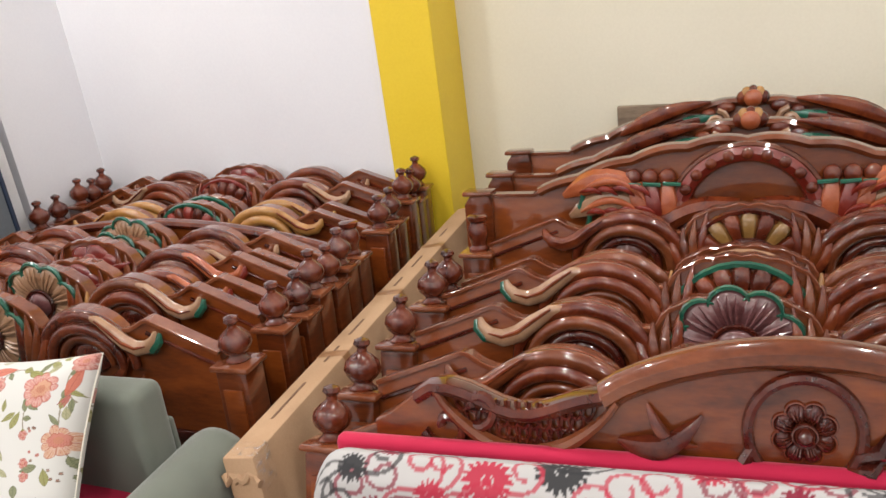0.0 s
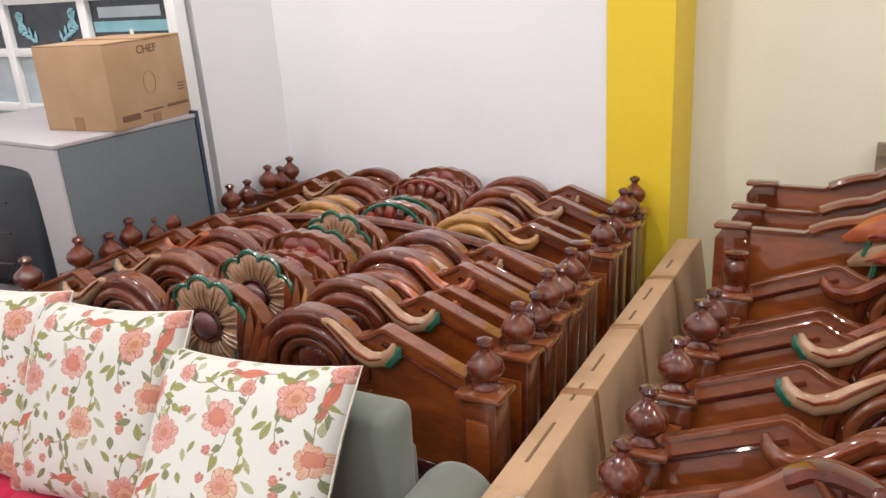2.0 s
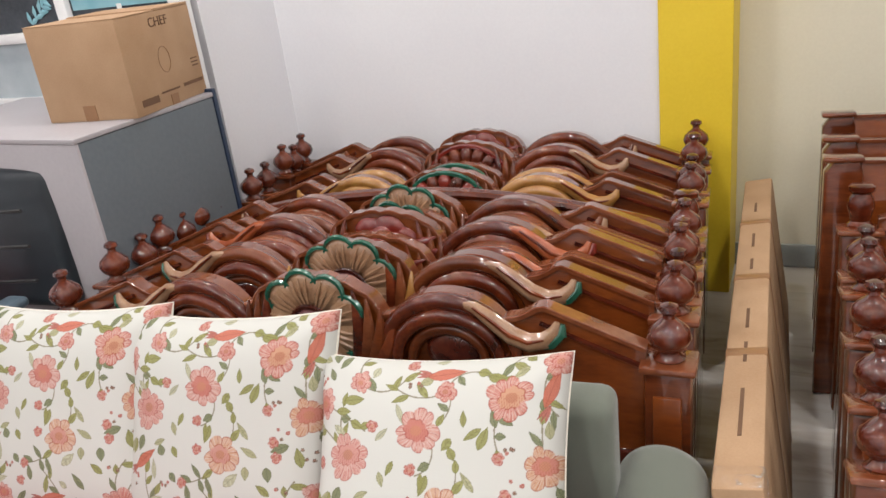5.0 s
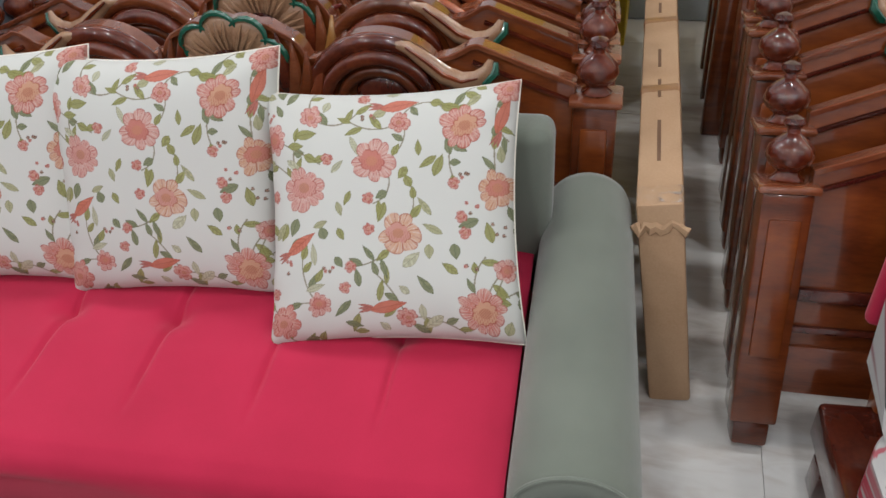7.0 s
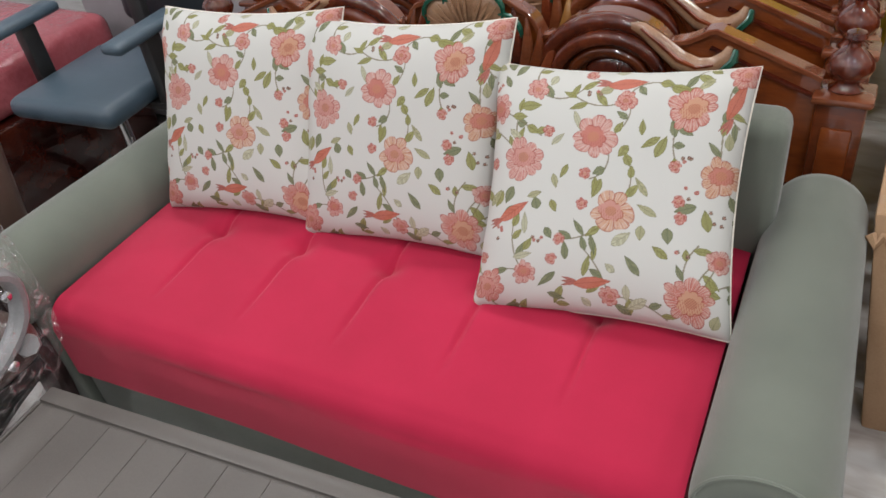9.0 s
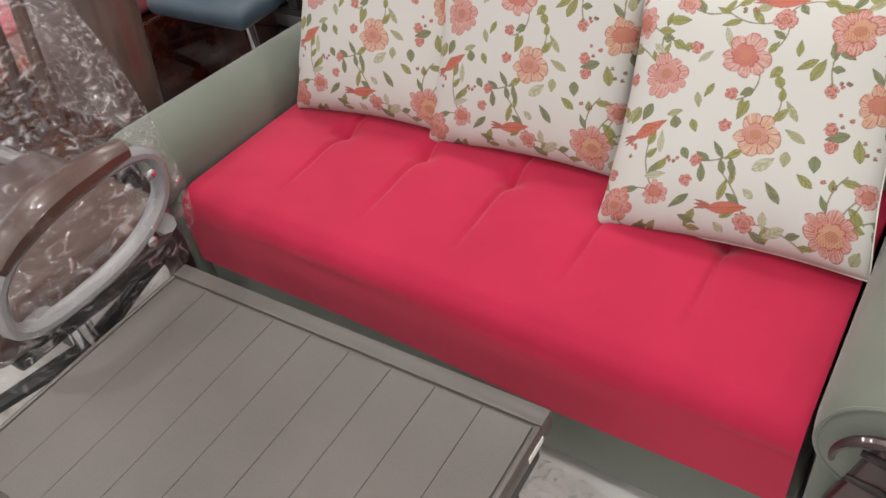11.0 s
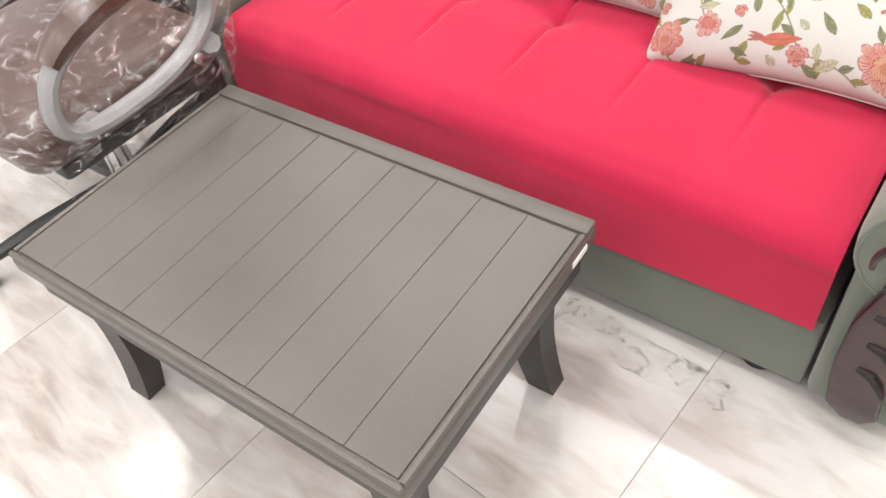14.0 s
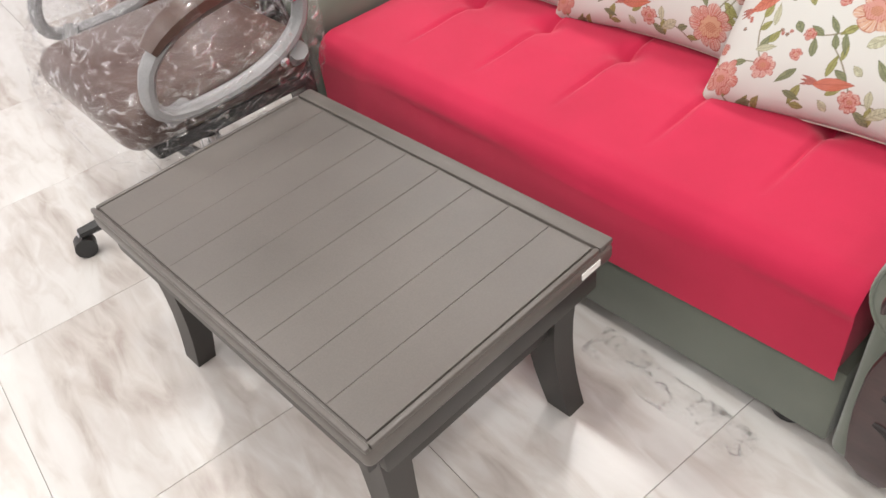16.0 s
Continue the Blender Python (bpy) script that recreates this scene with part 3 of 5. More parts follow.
SPECS = [  # knob depth, style, colours (main, rim, leaf, leaf tip), height
    (1.555, "flower", (CREAM, GREEN, CREAM, GREEN), "a cream, pink and green flower", 1.0),
    (1.765, "flower", (CREAM, GREEN, CREAM, GREEN), "a pale flower with green rims", 1.0),
    (1.90, "rose", (RED, ORANGE, ORANGE, RED), "red carved rose", 0.955),
    (1.995, "rose", (RED, ORANGE, ORANGE, RED), "a red rose and orange leaf tips", 1.0),
    (2.11, "flower", (CREAM, GREEN, CREAM, None), "pale flower with green edging", 0.95),
    (2.20, "flower", (CREAM, GREEN, WOOD_RAIL, CREAM), "brown and green flower", 0.985),
    (2.30, "arch", (WOOD_CARVE, WOOD_RAIL, CREAM, None), "long plain arched top rail", 0.97),
    (2.565, "shell", (RED, GREEN, YELLOW, None), "ochre yellow scrolls", 0.965),
    (2.68, "shell", (RED, GREEN, YELLOW, None), "green-edged fan and ochre scrolls", 0.95),
    (2.83, "shell", (WOOD_CARVE, RED, CREAM, None), "brown shell and cream leaves", 1.0),
    (2.92, "rose", (RED, ORANGE, CREAM, None), "red rose and cream leaves", 0.955),
    (3.00, "rose", (RED, ORANGE, WOOD_RAIL, CREAM), "a red rose and brown leaves", 1.0),
]
for i, (yk, style, cols, what, hh) in enumerate(SPECS):
    f = (yk - 1.555) / 1.445
    headboard(board_pose(-2.325 - 0.11 * f, yk, 5.0 if i else 3.5, 2.2 + 1.5 * f), 1.665 - 0.01 * f, style, cols, "glossy brown carved headboard with " + what, "headboards stacked behind the sofa",
              cup=(style == "arch"), H=hh * (0.95 if i > 6 else 1.0), seed=i, post=hh)

RIGHT = [
    (1.47, "shell", (OLIVE, CREAM, YELLOW, None), "cream-yellow scrolls", 0.955),
    (1.62, "shell", (CREAM, GREEN, WOOD_RAIL, None), "pale green-edged fan shell", 1.0),
    (1.845, "flower", (PURPLE, GREEN, CREAM, GREEN), "plum flower and cream leaves", 1.0),
    (2.06, "shell", (WOOD_CARVE, GREEN, CREAM, GREEN), "brown fan and cream leaves", 1.0),
    (2.18, "shell", (WOOD_CARVE, CREAM, WOOD_CARVE, None), "dark scrolls", 0.965),
    (2.45, "shell", (OLIVE, WOOD_DARK, WOOD_CARVE, None), "olive gold shell", 0.985),
]
for i, (yk, style, cols, what, hh) in enumerate(RIGHT):
    headboard(board_pose(-0.272, yk, 19.0 - i * 2.2, 3.0), 1.66, style, cols, "glossy brown carved headboard with " + what, "headboards stacked beside the cream wall",
              cup=(i == 5), H=hh, seed=21 + i)


def tall_headboard(yk, scale, seed, fancy):
    """A taller bed head with a domed crest, feathered bundles, a ribbed arch and heavy S-scrolls."""
    W = 1.72
    b = headboard(board_pose(-0.285, yk + 0.04, 6.0, 3.0, 0.85), W, "tall", (WOOD_CARVE, WOOD_DARK, CREAM, GREEN), "tall glossy brown carved headboard with feather scrolls and a domed crest",
                  "tall headboards against the cream wall", knobs=False, H=scale, seed=seed)
    line = [(x, z * scale) for x, z in crest_line(W, "tall")]
    part("crest_rail", tube([(x, -0.01, z) for x, z in line[10:-10]], 0.018, 8, 1.7), WOOD_RAIL, b)
    zc = 0.97 * scale
    if fancy == 0:
        for s in (-1, 1):
            for j in range(2):
                x0, z0 = s * (0.56 - 0.02 * j), (0.80 - 0.075 * j) * scale
                leaf(b, x0, z0, s * 0.27, (0.80 - 0.07 * j) * scale, 0.043, CREAM if j else ORANGE, -s * 0.05, -0.04)
                for q in range(4):
                    leaf(b, x0 - s * (0.06 + 0.05 * q), z0 + 0.02 + 0.006 * q, x0 - s * (0.13 + 0.05 * q), z0 + 0.012 - 0.004 * q, 0.010, RED, -s * 0.015, -0.082)
                leaf(b, s * 0.50, (z0 + 0.022), s * 0.30, (0.79 - 0.06 * j) * scale, 0.013, ORANGE, -s * 0.05, -0.075)
                part("green_band", tube(arc(x0 - s * 0.05, z0 + 0.005, 0.014, 0.04, 90, 270 if s > 0 else -90, -0.06, 8), 0.009, 6), GREEN, b)
            for j in range(3):
                leaf(b, s * (0.22 + 0.035 * j), 0.66 * scale, s * (0.235 + 0.055 * j), 0.885 * scale, 0.033, (ORANGE, RED, ORANGE)[j], 0.0, -0.045)
                part("bundle_cap", ball((s * (0.232 + 0.053 * j), -0.048, 0.862 * scale), (0.028, 0.024, 0.030), None, 8), WOOD_CARVE, b)
                part("green_band", tube([(s * (0.19 + 0.06 * j), -0.07, 0.84 * scale), (s * (0.245 + 0.06 * j), -0.072, 0.845 * scale)], 0.007, 6), GREEN, b)
            k = 26
            pts = []
            for i in range(k):
                f = i / (k - 1)
                if f < 0.55:
                    g = f / 0.55
                    pts.append((s * (0.02 + 0.30 * g), -0.06, (0.76 - 0.13 * g + 0.05 * math.sin(g * math.pi)) * scale))
                else:
                    a = (f - 0.55) / 0.45 * 1.5 * math.pi
                    r = 0.075 * (1 - 0.6 * (f - 0.55) / 0.45)
                    pts.append((s * (0.32 + r * math.sin(a)), -0.062, 0.635 * scale + r * math.cos(a) - 0.055))
            part("s_scroll", tube(pts, [0.026 + 0.012 * math.sin(math.pi * i / (k - 1)) for i in range(k)], 8), WOOD_CARVE, b)
            part("s_scroll_inner", tube([(x, y + 0.012, z - 0.055) for x, y, z in pts[:16]], 0.02, 8), WOOD_DARK, b)
        part("ribbed_arch", tube(arc(0, 0.72 * scale, 0.2, 0.2, 0, 180, -0.04, 24), 0.03, 8), RED, b)
        part("arch_edge", tube(arc(0, 0.72 * scale, 0.225, 0.225, 0, 180, -0.05, 24), 0.012, 8), WOOD_RAIL, b)
        for i in range(11):
            a = radians(12 + 156 * i / 10)
            part("arch_rib", ball((0.2 * math.cos(a), -0.065, 0.72 * scale + 0.2 * math.sin(a)), (0.018, 0.012, 0.018), None, 8), WOOD_CARVE, b)
        shell(b, 0, 0.58 * scale, 0.15, 9, (OLIVE, YELLOW), 12, 168, -0.075)
    else:
        for s in (-1, 1):
            leaf(b, s * 0.46, 0.87 * scale, s * 0.14, 0.985 * scale, 0.03, WOOD_CARVE, -s * 0.02, -0.04)
            leaf(b, s * 0.40, 0.82 * scale, s * 0.12, 0.93 * scale, 0.022, CREAM if fancy == 1 else WOOD_CARVE, -s * 0.02, -0.045, GREEN)
            pts = [(s * (0.12 - (0.012 + 0.0025 * i) * math.cos(i * 0.6)), -0.05, zc - 0.06 + (0.012 + 0.0025 * i) * math.sin(i * 0.6)) for i in range(14)]
            part("curl", tube(pts, 0.011, 7), CREAM, b)
            for j in range(4):
                part("crest_bead", ball((s * (0.09 + 0.058 * j), -0.03, zc - 0.01 - 0.02 * j), (0.034 - 0.004 * j, 0.022, 0.024 - 0.003 * j), None, 8), WOOD_CARVE, b)
        for i in range(5):
            a = radians(30 + 30 * i)
            part("crest_petal", ball((0.042 * math.cos(a), -0.03, zc + 0.0 + 0.04 * math.sin(a)), (0.02, 0.018, 0.026), None, 8), YELLOW if i % 2 else WOOD_CARVE, b)
        part("crest_bud", ball((0, -0.045, zc + 0.02), (0.032, 0.024, 0.032)), ORANGE, b)
    return b


tall_headboard(2.58, 0.915, 40, 0)
tall_headboard(2.83, 0.90, 41, 1)
tall_headboard(3.07, 0.92, 42, 2)
offcut = part("timber_offcut", box(-0.82, 3.385, 0, -0.48, 3.41, 0.83, 0.003), mat("weathered_timber", wood((0.10, 0.07, 0.05), (0.22, 0.16, 0.11), (0.32, 0.25, 0.18), (2, 2, 10)), rough=0.7), smooth=False)
tagged(offcut, "rough grey-brown plank standing against the cream wall", "plank")


# ---- carved footboard and the patterned sofa before it ----
def footboard():
    b = thing("footboard", pose(-0.15, 1.165, 0, 0, 0, 3.0) @ pose(0, 0, 0, -10.0) @ Matrix.Diagonal((0.80, 1, 0.928, 1)), "carved brown bed footboard with fish-scale crescents and an arched rail", "footboard")
    W = 1.87
    n = 49
    top = []
    for i in range(n):
        u = -1 + 2 * i / (n - 1)
        a = abs(u)
        z = 0.885 + 0.105 * math.cos(a / 0.42 * math.pi / 2) ** 0.75 if a < 0.42 else 0.863 + 0.022 * math.cos((a - 0.42) / 0.58 * math.pi * 3) - 0.05 * max(0, a - 0.84) / 0.16
        top.append((u * W / 2, z))
    part("panel", slab([(-W / 2, 0.12)] + top + [(W / 2, 0.12)], -0.015, 0.035, 0.008), WOOD_PANEL, b)
    part("arched_rail", tube([(x, -0.006, z - 0.012) for x, z in top[14:35]], 0.030, 10, 1.1), WOOD_RAIL, b)
    for s in (-1, 1):
        part("wavy_rail", tube([(s * abs(x), -0.012, z - 0.008) for x, z in top[3:15]], 0.018, 8, 1.5), WOOD_DARK, b)
        k = 20
        bow = [(s * (0.36 + 0.41 * f), -0.03, 0.875 - 0.115 * math.sin(math.pi * f) ** 0.8) for f in [i / (k - 1) for i in range(k)]]
        part("crescent", tube(bow, swell(k, 0.008, 0.018, 0.008), 8), WOOD_RAIL, b)
        for r in range(4):
            for j in range(13 - r * 2):
                x = 0.425 + 0.024 * r + 0.0235 * j
                part("fish_scale", tube(arc(s * x, 0.862 - 0.026 * r, 0.016, 0.028, 180, 360, -0.022, 7), 0.005, 5), WOOD_DARK, b)
        for turn_no in (0, 1):
            pts = [(s * (0.745 - 0.075 * turn_no + (0.012 + 0.004 * i) * math.cos(i * 0.5)), -0.026, 0.80 + 0.045 * turn_no + (0.01 + 0.0035 * i) * math.sin(i * 0.5)) for i in range(13)]
            part("end_scroll", tube(pts, 0.012, 8), WOOD_DARK, b)
        part("end_scroll_stem", tube([(s * 0.84, -0.024, 0.70), (s * 0.79, -0.03, 0.715), (s * 0.68, -0.03, 0.72), (s * 0.56, -0.026, 0.715)], [0.008, 0.016, 0.013, 0.006], 8), WOOD_DARK, b)
        leaf(b, s * 0.36, 0.80, s * 0.19, 0.86, 0.026, WOOD_DARK, s * 0.03, -0.022)
        leaf(b, s * 0.38, 0.76, s * 0.20, 0.78, 0.018, WOOD_DARK, s * 0.02, -0.022)
        leaf(b, s * 0.30, 0.875, s * 0.20, 0.80, 0.014, WOOD_CARVE, s * 0.02, -0.022)
        part("foot", lathe([(0.026, 0), (0.034, 0.03), (0.04, 0.09), (0.03, 0.13), (0.042, 0.155), (0.042, 0.175)], 14, at=(s * (W / 2 - 0.06), 0.01, 0)), WOOD_POST, b)
    rosette(b, 0, 0.84, 0.06, 8, WOOD_DARK, WOOD_CARVE, WOOD_DARK, -0.02)
    part("rosette_ring", tube(arc(0, 0.84, 0.105, 0.10, 0, 350, -0.020, 28), 0.012, 8, closed=True), WOOD_DARK, b)
    for k in range(9):
        a = radians(200 + 140 * k / 8)
        part("rosette_leaf", tube([(0.10 * math.cos(a), -0.02, 0.84 + 0.10 * math.sin(a)), (0.135 * math.cos(a + 0.2), -0.028, 0.84 + 0.125 * math.sin(a + 0.2)), (0.15 * math.cos(a + 0.45), -0.018, 0.84 + 0.14 * math.sin(a + 0.45))], [0.014, 0.016, 0.004], 7), WOOD_DARK, b)
    return b


footboard()


# ---- printed cloth ----
def ease(e0, e1, x):
    t = np.clip((x - e0) / (e1 - e0), 0, 1)
    return t * t * (3 - 2 * t)


def over(img, mask, color):
    return img * (1 - mask[..., None]) + np.array(color) * mask[..., None]


def near(U, V, x, y, r):
    return (np.abs(U - x) < r) & (np.abs(V - y) < r)


def bloom(img, U, V, cx, cy, r, petals, outer, inner, heart, soft=0.004):
    at = near(U, V, cx, cy, r * 1.25 + soft)
    if at.any():
        img[at] = bloom_here(img[at], U[at], V[at], cx, cy, r, petals, outer, inner, heart, soft)
    return img


def bloom_here(img, U, V, cx, cy, r, petals, outer, inner, heart, soft=0.004):
    """A ragged flower head: uneven petals fading to their tips, fine drawn lines and a dotted heart set off centre."""
    ph = 17.0 * cx + 29.0 * cy
    dx, dy = U - cx, V - cy
    d, a = np.hypot(dx, dy), np.arctan2(dy, dx)
    a = a + 0.10 * np.sin(3 * a + ph)
    lobe = np.abs(np.cos(a * petals / 2 + ph))
    edge = r * (0.74 + 0.20 * lobe ** 0.6 + 0.07 * np.sin(3 * a + ph) + 0.05 * np.sin(5 * a - ph))
    t = np.clip(d / edge, 0, 1)
    tip = tuple(0.45 * o + 0.55 * c for o, c in zip(outer, (0.55, 0.42, 0.36)))
    mix = (0.25 + 0.75 * np.abs(np.sin(4.2 * t + ph))) * (0.55 + 0.45 * lobe)
    petal = np.array(tip) * (1 - mix[..., None]) + np.array(outer) * mix[..., None]
    img = over(img, 1 - ease(edge - soft, edge + soft, d), petal)
    streak = (np.abs(np.sin(a * petals * 2.5 + ph + 3.0 * t)) < 0.34) & (t > 0.42) & (t < 1)
    img = over(img, streak * 0.55, (0.56, 0.50, 0.46))
    dark = tuple(o * k for o, k in zip(outer, (0.62, 0.32, 0.30)))
    folds = ((lobe < 0.13) | (np.abs(np.sin(a * petals * 1.5 + ph + 2.0 * t)) < 0.16) & (t > 0.55)) & (t > 0.34) & (t < 1)
    rims = (np.abs(d - edge) < soft * 0.55) & (np.sin(a * 4 + ph) > -0.7)
    img = over(img, (folds | rims) * 0.72, dark)
    ox, oy = dx - 0.10 * r * math.cos(ph), dy - 0.10 * r * math.sin(ph)
    d2 = np.hypot(ox, oy * 1.15)
    e2 = r * (0.46 + 0.10 * np.abs(np.cos(a * petals / 2 + 0.7)) + 0.05 * np.sin(2 * a + ph))
    img = over(img, (1 - ease(e2 - soft, e2 + soft, d2)) * 0.85, inner)
    img = over(img, ((np.abs(d2 - e2) < soft * 0.6) & (np.sin(3 * a + ph) > -0.4)) * 0.75, dark)
    img = over(img, ((np.abs(np.sin(ox * 340 + oy * 60)) < 0.32) & (d2 < e2) & (oy < 0.1 * r)) * 0.6, dark)
    e3 = r * 0.25
    img = over(img, (1 - ease(e3 - soft, e3 + soft, d2)) * 0.7, heart)
    dots = (np.sin(U * 620) * np.sin(V * 620) > 0.2) & (d2 < e3)
    return over(img, dots * 0.6, tuple(c * 0.5 for c in outer))


def blade(img, U, V, cx, cy, ln, wd, ang, color, vein=None):
    at = near(U, V, cx + 0.5 * ln * math.cos(ang), cy + 0.5 * ln * math.sin(ang), 0.5 * ln + wd)
    if at.any():
        img[at] = blade_here(img[at], U[at], V[at], cx, cy, ln, wd, ang, color, vein)
    return img


def blade_here(img, U, V, cx, cy, ln, wd, ang, color, vein=None):
    """A pointed leaf with a midrib and ribs."""
    ca, sa = math.cos(ang), math.sin(ang)
    p, q = (U - cx) * ca + (V - cy) * sa, -(U - cx) * sa + (V - cy) * ca
    t = np.clip(p / ln, 0, 1)
    half = wd * np.sin(np.pi * t ** 0.8) * ((p > 0) & (p < ln))
    inside = np.abs(q) < half
    img = over(img, inside * 0.95, color)
    ribs = inside & ((np.sin((p - np.abs(q)) * 900) > 0.55) | (np.abs(q) < 0.0012) | (np.abs(q) > half - 0.0016))
    return over(img, ribs * 0.6, vein or tuple(c * 0.35 for c in color))


def stem(img, U, V, pts, w, color):
    xs, ys = [p[0] for p in pts], [p[1] for p in pts]
    at = (U > min(xs) - w) & (U < max(xs) + w) & (V > min(ys) - w) & (V < max(ys) + w)
    if not at.any():
        return img
    part_img, u, v = img[at], U[at], V[at]
    line = np.zeros(u.shape, dtype=bool)
    for (x0, y0), (x1, y1) in zip(pts, pts[1:]):
        dx, dy = x1 - x0, y1 - y0
        t = np.clip(((u - x0) * dx + (v - y0) * dy) / (dx * dx + dy * dy + 1e-9), 0, 1)
        line |= np.hypot(u - x0 - t * dx, v - y0 - t * dy) < w
    img[at] = over(part_img, line * 0.8, color)
    return img


def floral(U, V):
    """A chintz of coral and peach blooms, olive leaves and thin curling stems on off-white; U, V run over one cushion."""
    rnd = random.Random(5)
    img = np.ones(U.shape + (3,)) * np.array((0.53, 0.527, 0.50))
    ink, olive, sage = (0.13, 0.10, 0.05), (0.27, 0.265, 0.095), (0.19, 0.205, 0.11)
    coral, pink, peach = (0.44, 0.155, 0.125), (0.48, 0.235, 0.205), (0.48, 0.275, 0.175)
    blooms = [(0.80, 0.83, 0.088, 9, coral, peach), (0.46, 0.71, 0.088, 8, pink, coral), (0.17, 0.60, 0.088, 10, pink, pink), (0.56, 0.42, 0.085, 6, peach, pink),
              (0.86, 0.12, 0.092, 10, coral, peach), (0.94, 0.58, 0.075, 8, peach, coral), (0.08, 0.09, 0.070, 9, coral, pink), (0.04, 0.80, 0.060, 8, pink, coral),
              (0.21, 0.89, 0.045, 8, pink, pink), (0.23, 0.15, 0.048, 8, pink, coral), (0.56, 0.86, 0.042, 7, coral, pink), (0.57, 0.09, 0.040, 8, coral, pink),
              (0.96, 0.28, 0.045, 7, pink, coral), (0.96, 0.96, 0.055, 8, coral, pink)]
    for x, y, r, *_ in blooms:
        for j in range(2):
            a = rnd.uniform(0, math.tau)
            n = 9
            bend = rnd.uniform(-2.6, 2.6)
            pts = [(x, y)]
            for i in range(n):
                a += bend / n
                pts.append((pts[-1][0] + 0.025 * math.cos(a), pts[-1][1] + 0.025 * math.sin(a)))
            img = stem(img, U, V, pts, 0.0030, (0.17, 0.14, 0.08))
            for k in (3, 6, 8):
                img = blade(img, U, V, *pts[k], rnd.uniform(0.045, 0.078), rnd.uniform(0.011, 0.018), a + rnd.uniform(-1.2, 1.2), rnd.choice((olive, olive, sage)))
    taken = [(x, y, r) for x, y, r, *_ in blooms]
    tries = 0
    while len(taken) < 96 and tries < 6000:
        tries += 1
        x, y = rnd.random(), rnd.random()
        if all(math.hypot(x - a, y - b) > r + 0.024 for a, b, r in taken):
            taken.append((x, y, 0.026))
            a = rnd.uniform(0, math.tau)
            kind = rnd.random()
            if kind < 0.68:
                img = blade(img, U, V, x, y, rnd.uniform(0.05, 0.095), rnd.uniform(0.012, 0.022), a, rnd.choice((olive, sage, (0.36, 0.35, 0.20), (0.44, 0.43, 0.30))))
            elif kind < 0.84:
                for j in range(4):
                    img = bloom(img, U, V, x + rnd.uniform(-0.028, 0.028), y + rnd.uniform(-0.028, 0.028), 0.0075, 5, rnd.choice((coral, ink)), pink, ink, 0.002)
            else:
                img = bloom(img, U, V, x, y, 0.024, 6, coral, pink, peach)
    for x, y, a in ((0.52, 0.93, 0.15), (0.47, 0.13, 0.2), (0.13, 0.36, 0.6), (0.97, 0.80, 1.3)):
        for j in range(3):
            img = blade(img, U, V, x - 0.02, y, 0.07, 0.007, a + 2.7 + 0.25 * j, coral)
        img = blade(img, U, V, x - 0.04, y - 0.01, 0.15, 0.024, a, (0.50, 0.15, 0.10))
    for x, y, r, p, o, i in blooms:
        img = bloom(img, U, V, x, y, r * 1.03, p, o, i, (0.46, 0.20, 0.12))
    return img


def scrolls(U, V):
    """White cloth with black and crimson daisies and curling tendrils; U, V in metres."""
    rnd = random.Random(9)
    img = np.ones(U.shape + (3,)) * np.array((0.42, 0.408, 0.40))
    ink, red, pink = (0.03, 0.03, 0.032), (0.38, 0.028, 0.055), (0.20, 0.015, 0.035)
    spots = []
    tries = 0
    while len(spots) < 130 and tries < 6000:
        tries += 1
        x, y = rnd.uniform(U.min(), U.max()), rnd.uniform(V.min(), V.max())
        r = rnd.choice((0.046, 0.038, 0.03))
        if all(math.hypot(x - a, y - b) > r + q + 0.024 for a, b, q in spots):
            spots.append((x, y, r))
            c = rnd.choice((ink, red, pink, ink, red))
            for j in range(3):
                a, pts = rnd.uniform(0, math.tau), [(x, y)]
                curl = rnd.choice((-1, 1))
                for i in range(16):
                    a += curl * (0.08 + 0.045 * i)
                    pts.append((pts[-1][0] + 0.014 * math.cos(a), pts[-1][1] + 0.014 * math.sin(a)))
                img = stem(img, U, V, pts, 0.0038, c)
            at = near(U, V, x, y, r * 1.05)
            d, ang = np.hypot(U[at] - x, V[at] - y), np.arctan2(V[at] - y, U[at] - x)
            img[at] = over(img[at], (((d < r * (0.62 + 0.38 * np.abs(np.cos(ang * 9)))) & (d > r * 0.25)) | (d < r * 0.2)) * 0.97, c)
    return img


def coloured(me, img):
    a = me.color_attributes.new("print", "FLOAT_COLOR", "POINT")
    rgba = np.ones((len(me.vertices), 4), dtype=np.float32)
    rgba[:, :3] = img.reshape(-1, 3)
    a.data.foreach_set("color", rgba.ravel())


def grid_faces(n, m_, base=0, flip=False):
    f = []
    for i in range(n - 1):
        for j in range(m_ - 1):
            q = (base + i * m_ + j, base + i * m_ + j + 1, base + (i + 1) * m_ + j + 1, base + (i + 1) * m_ + j)
            f.append(q[::-1] if flip else q)
    return f


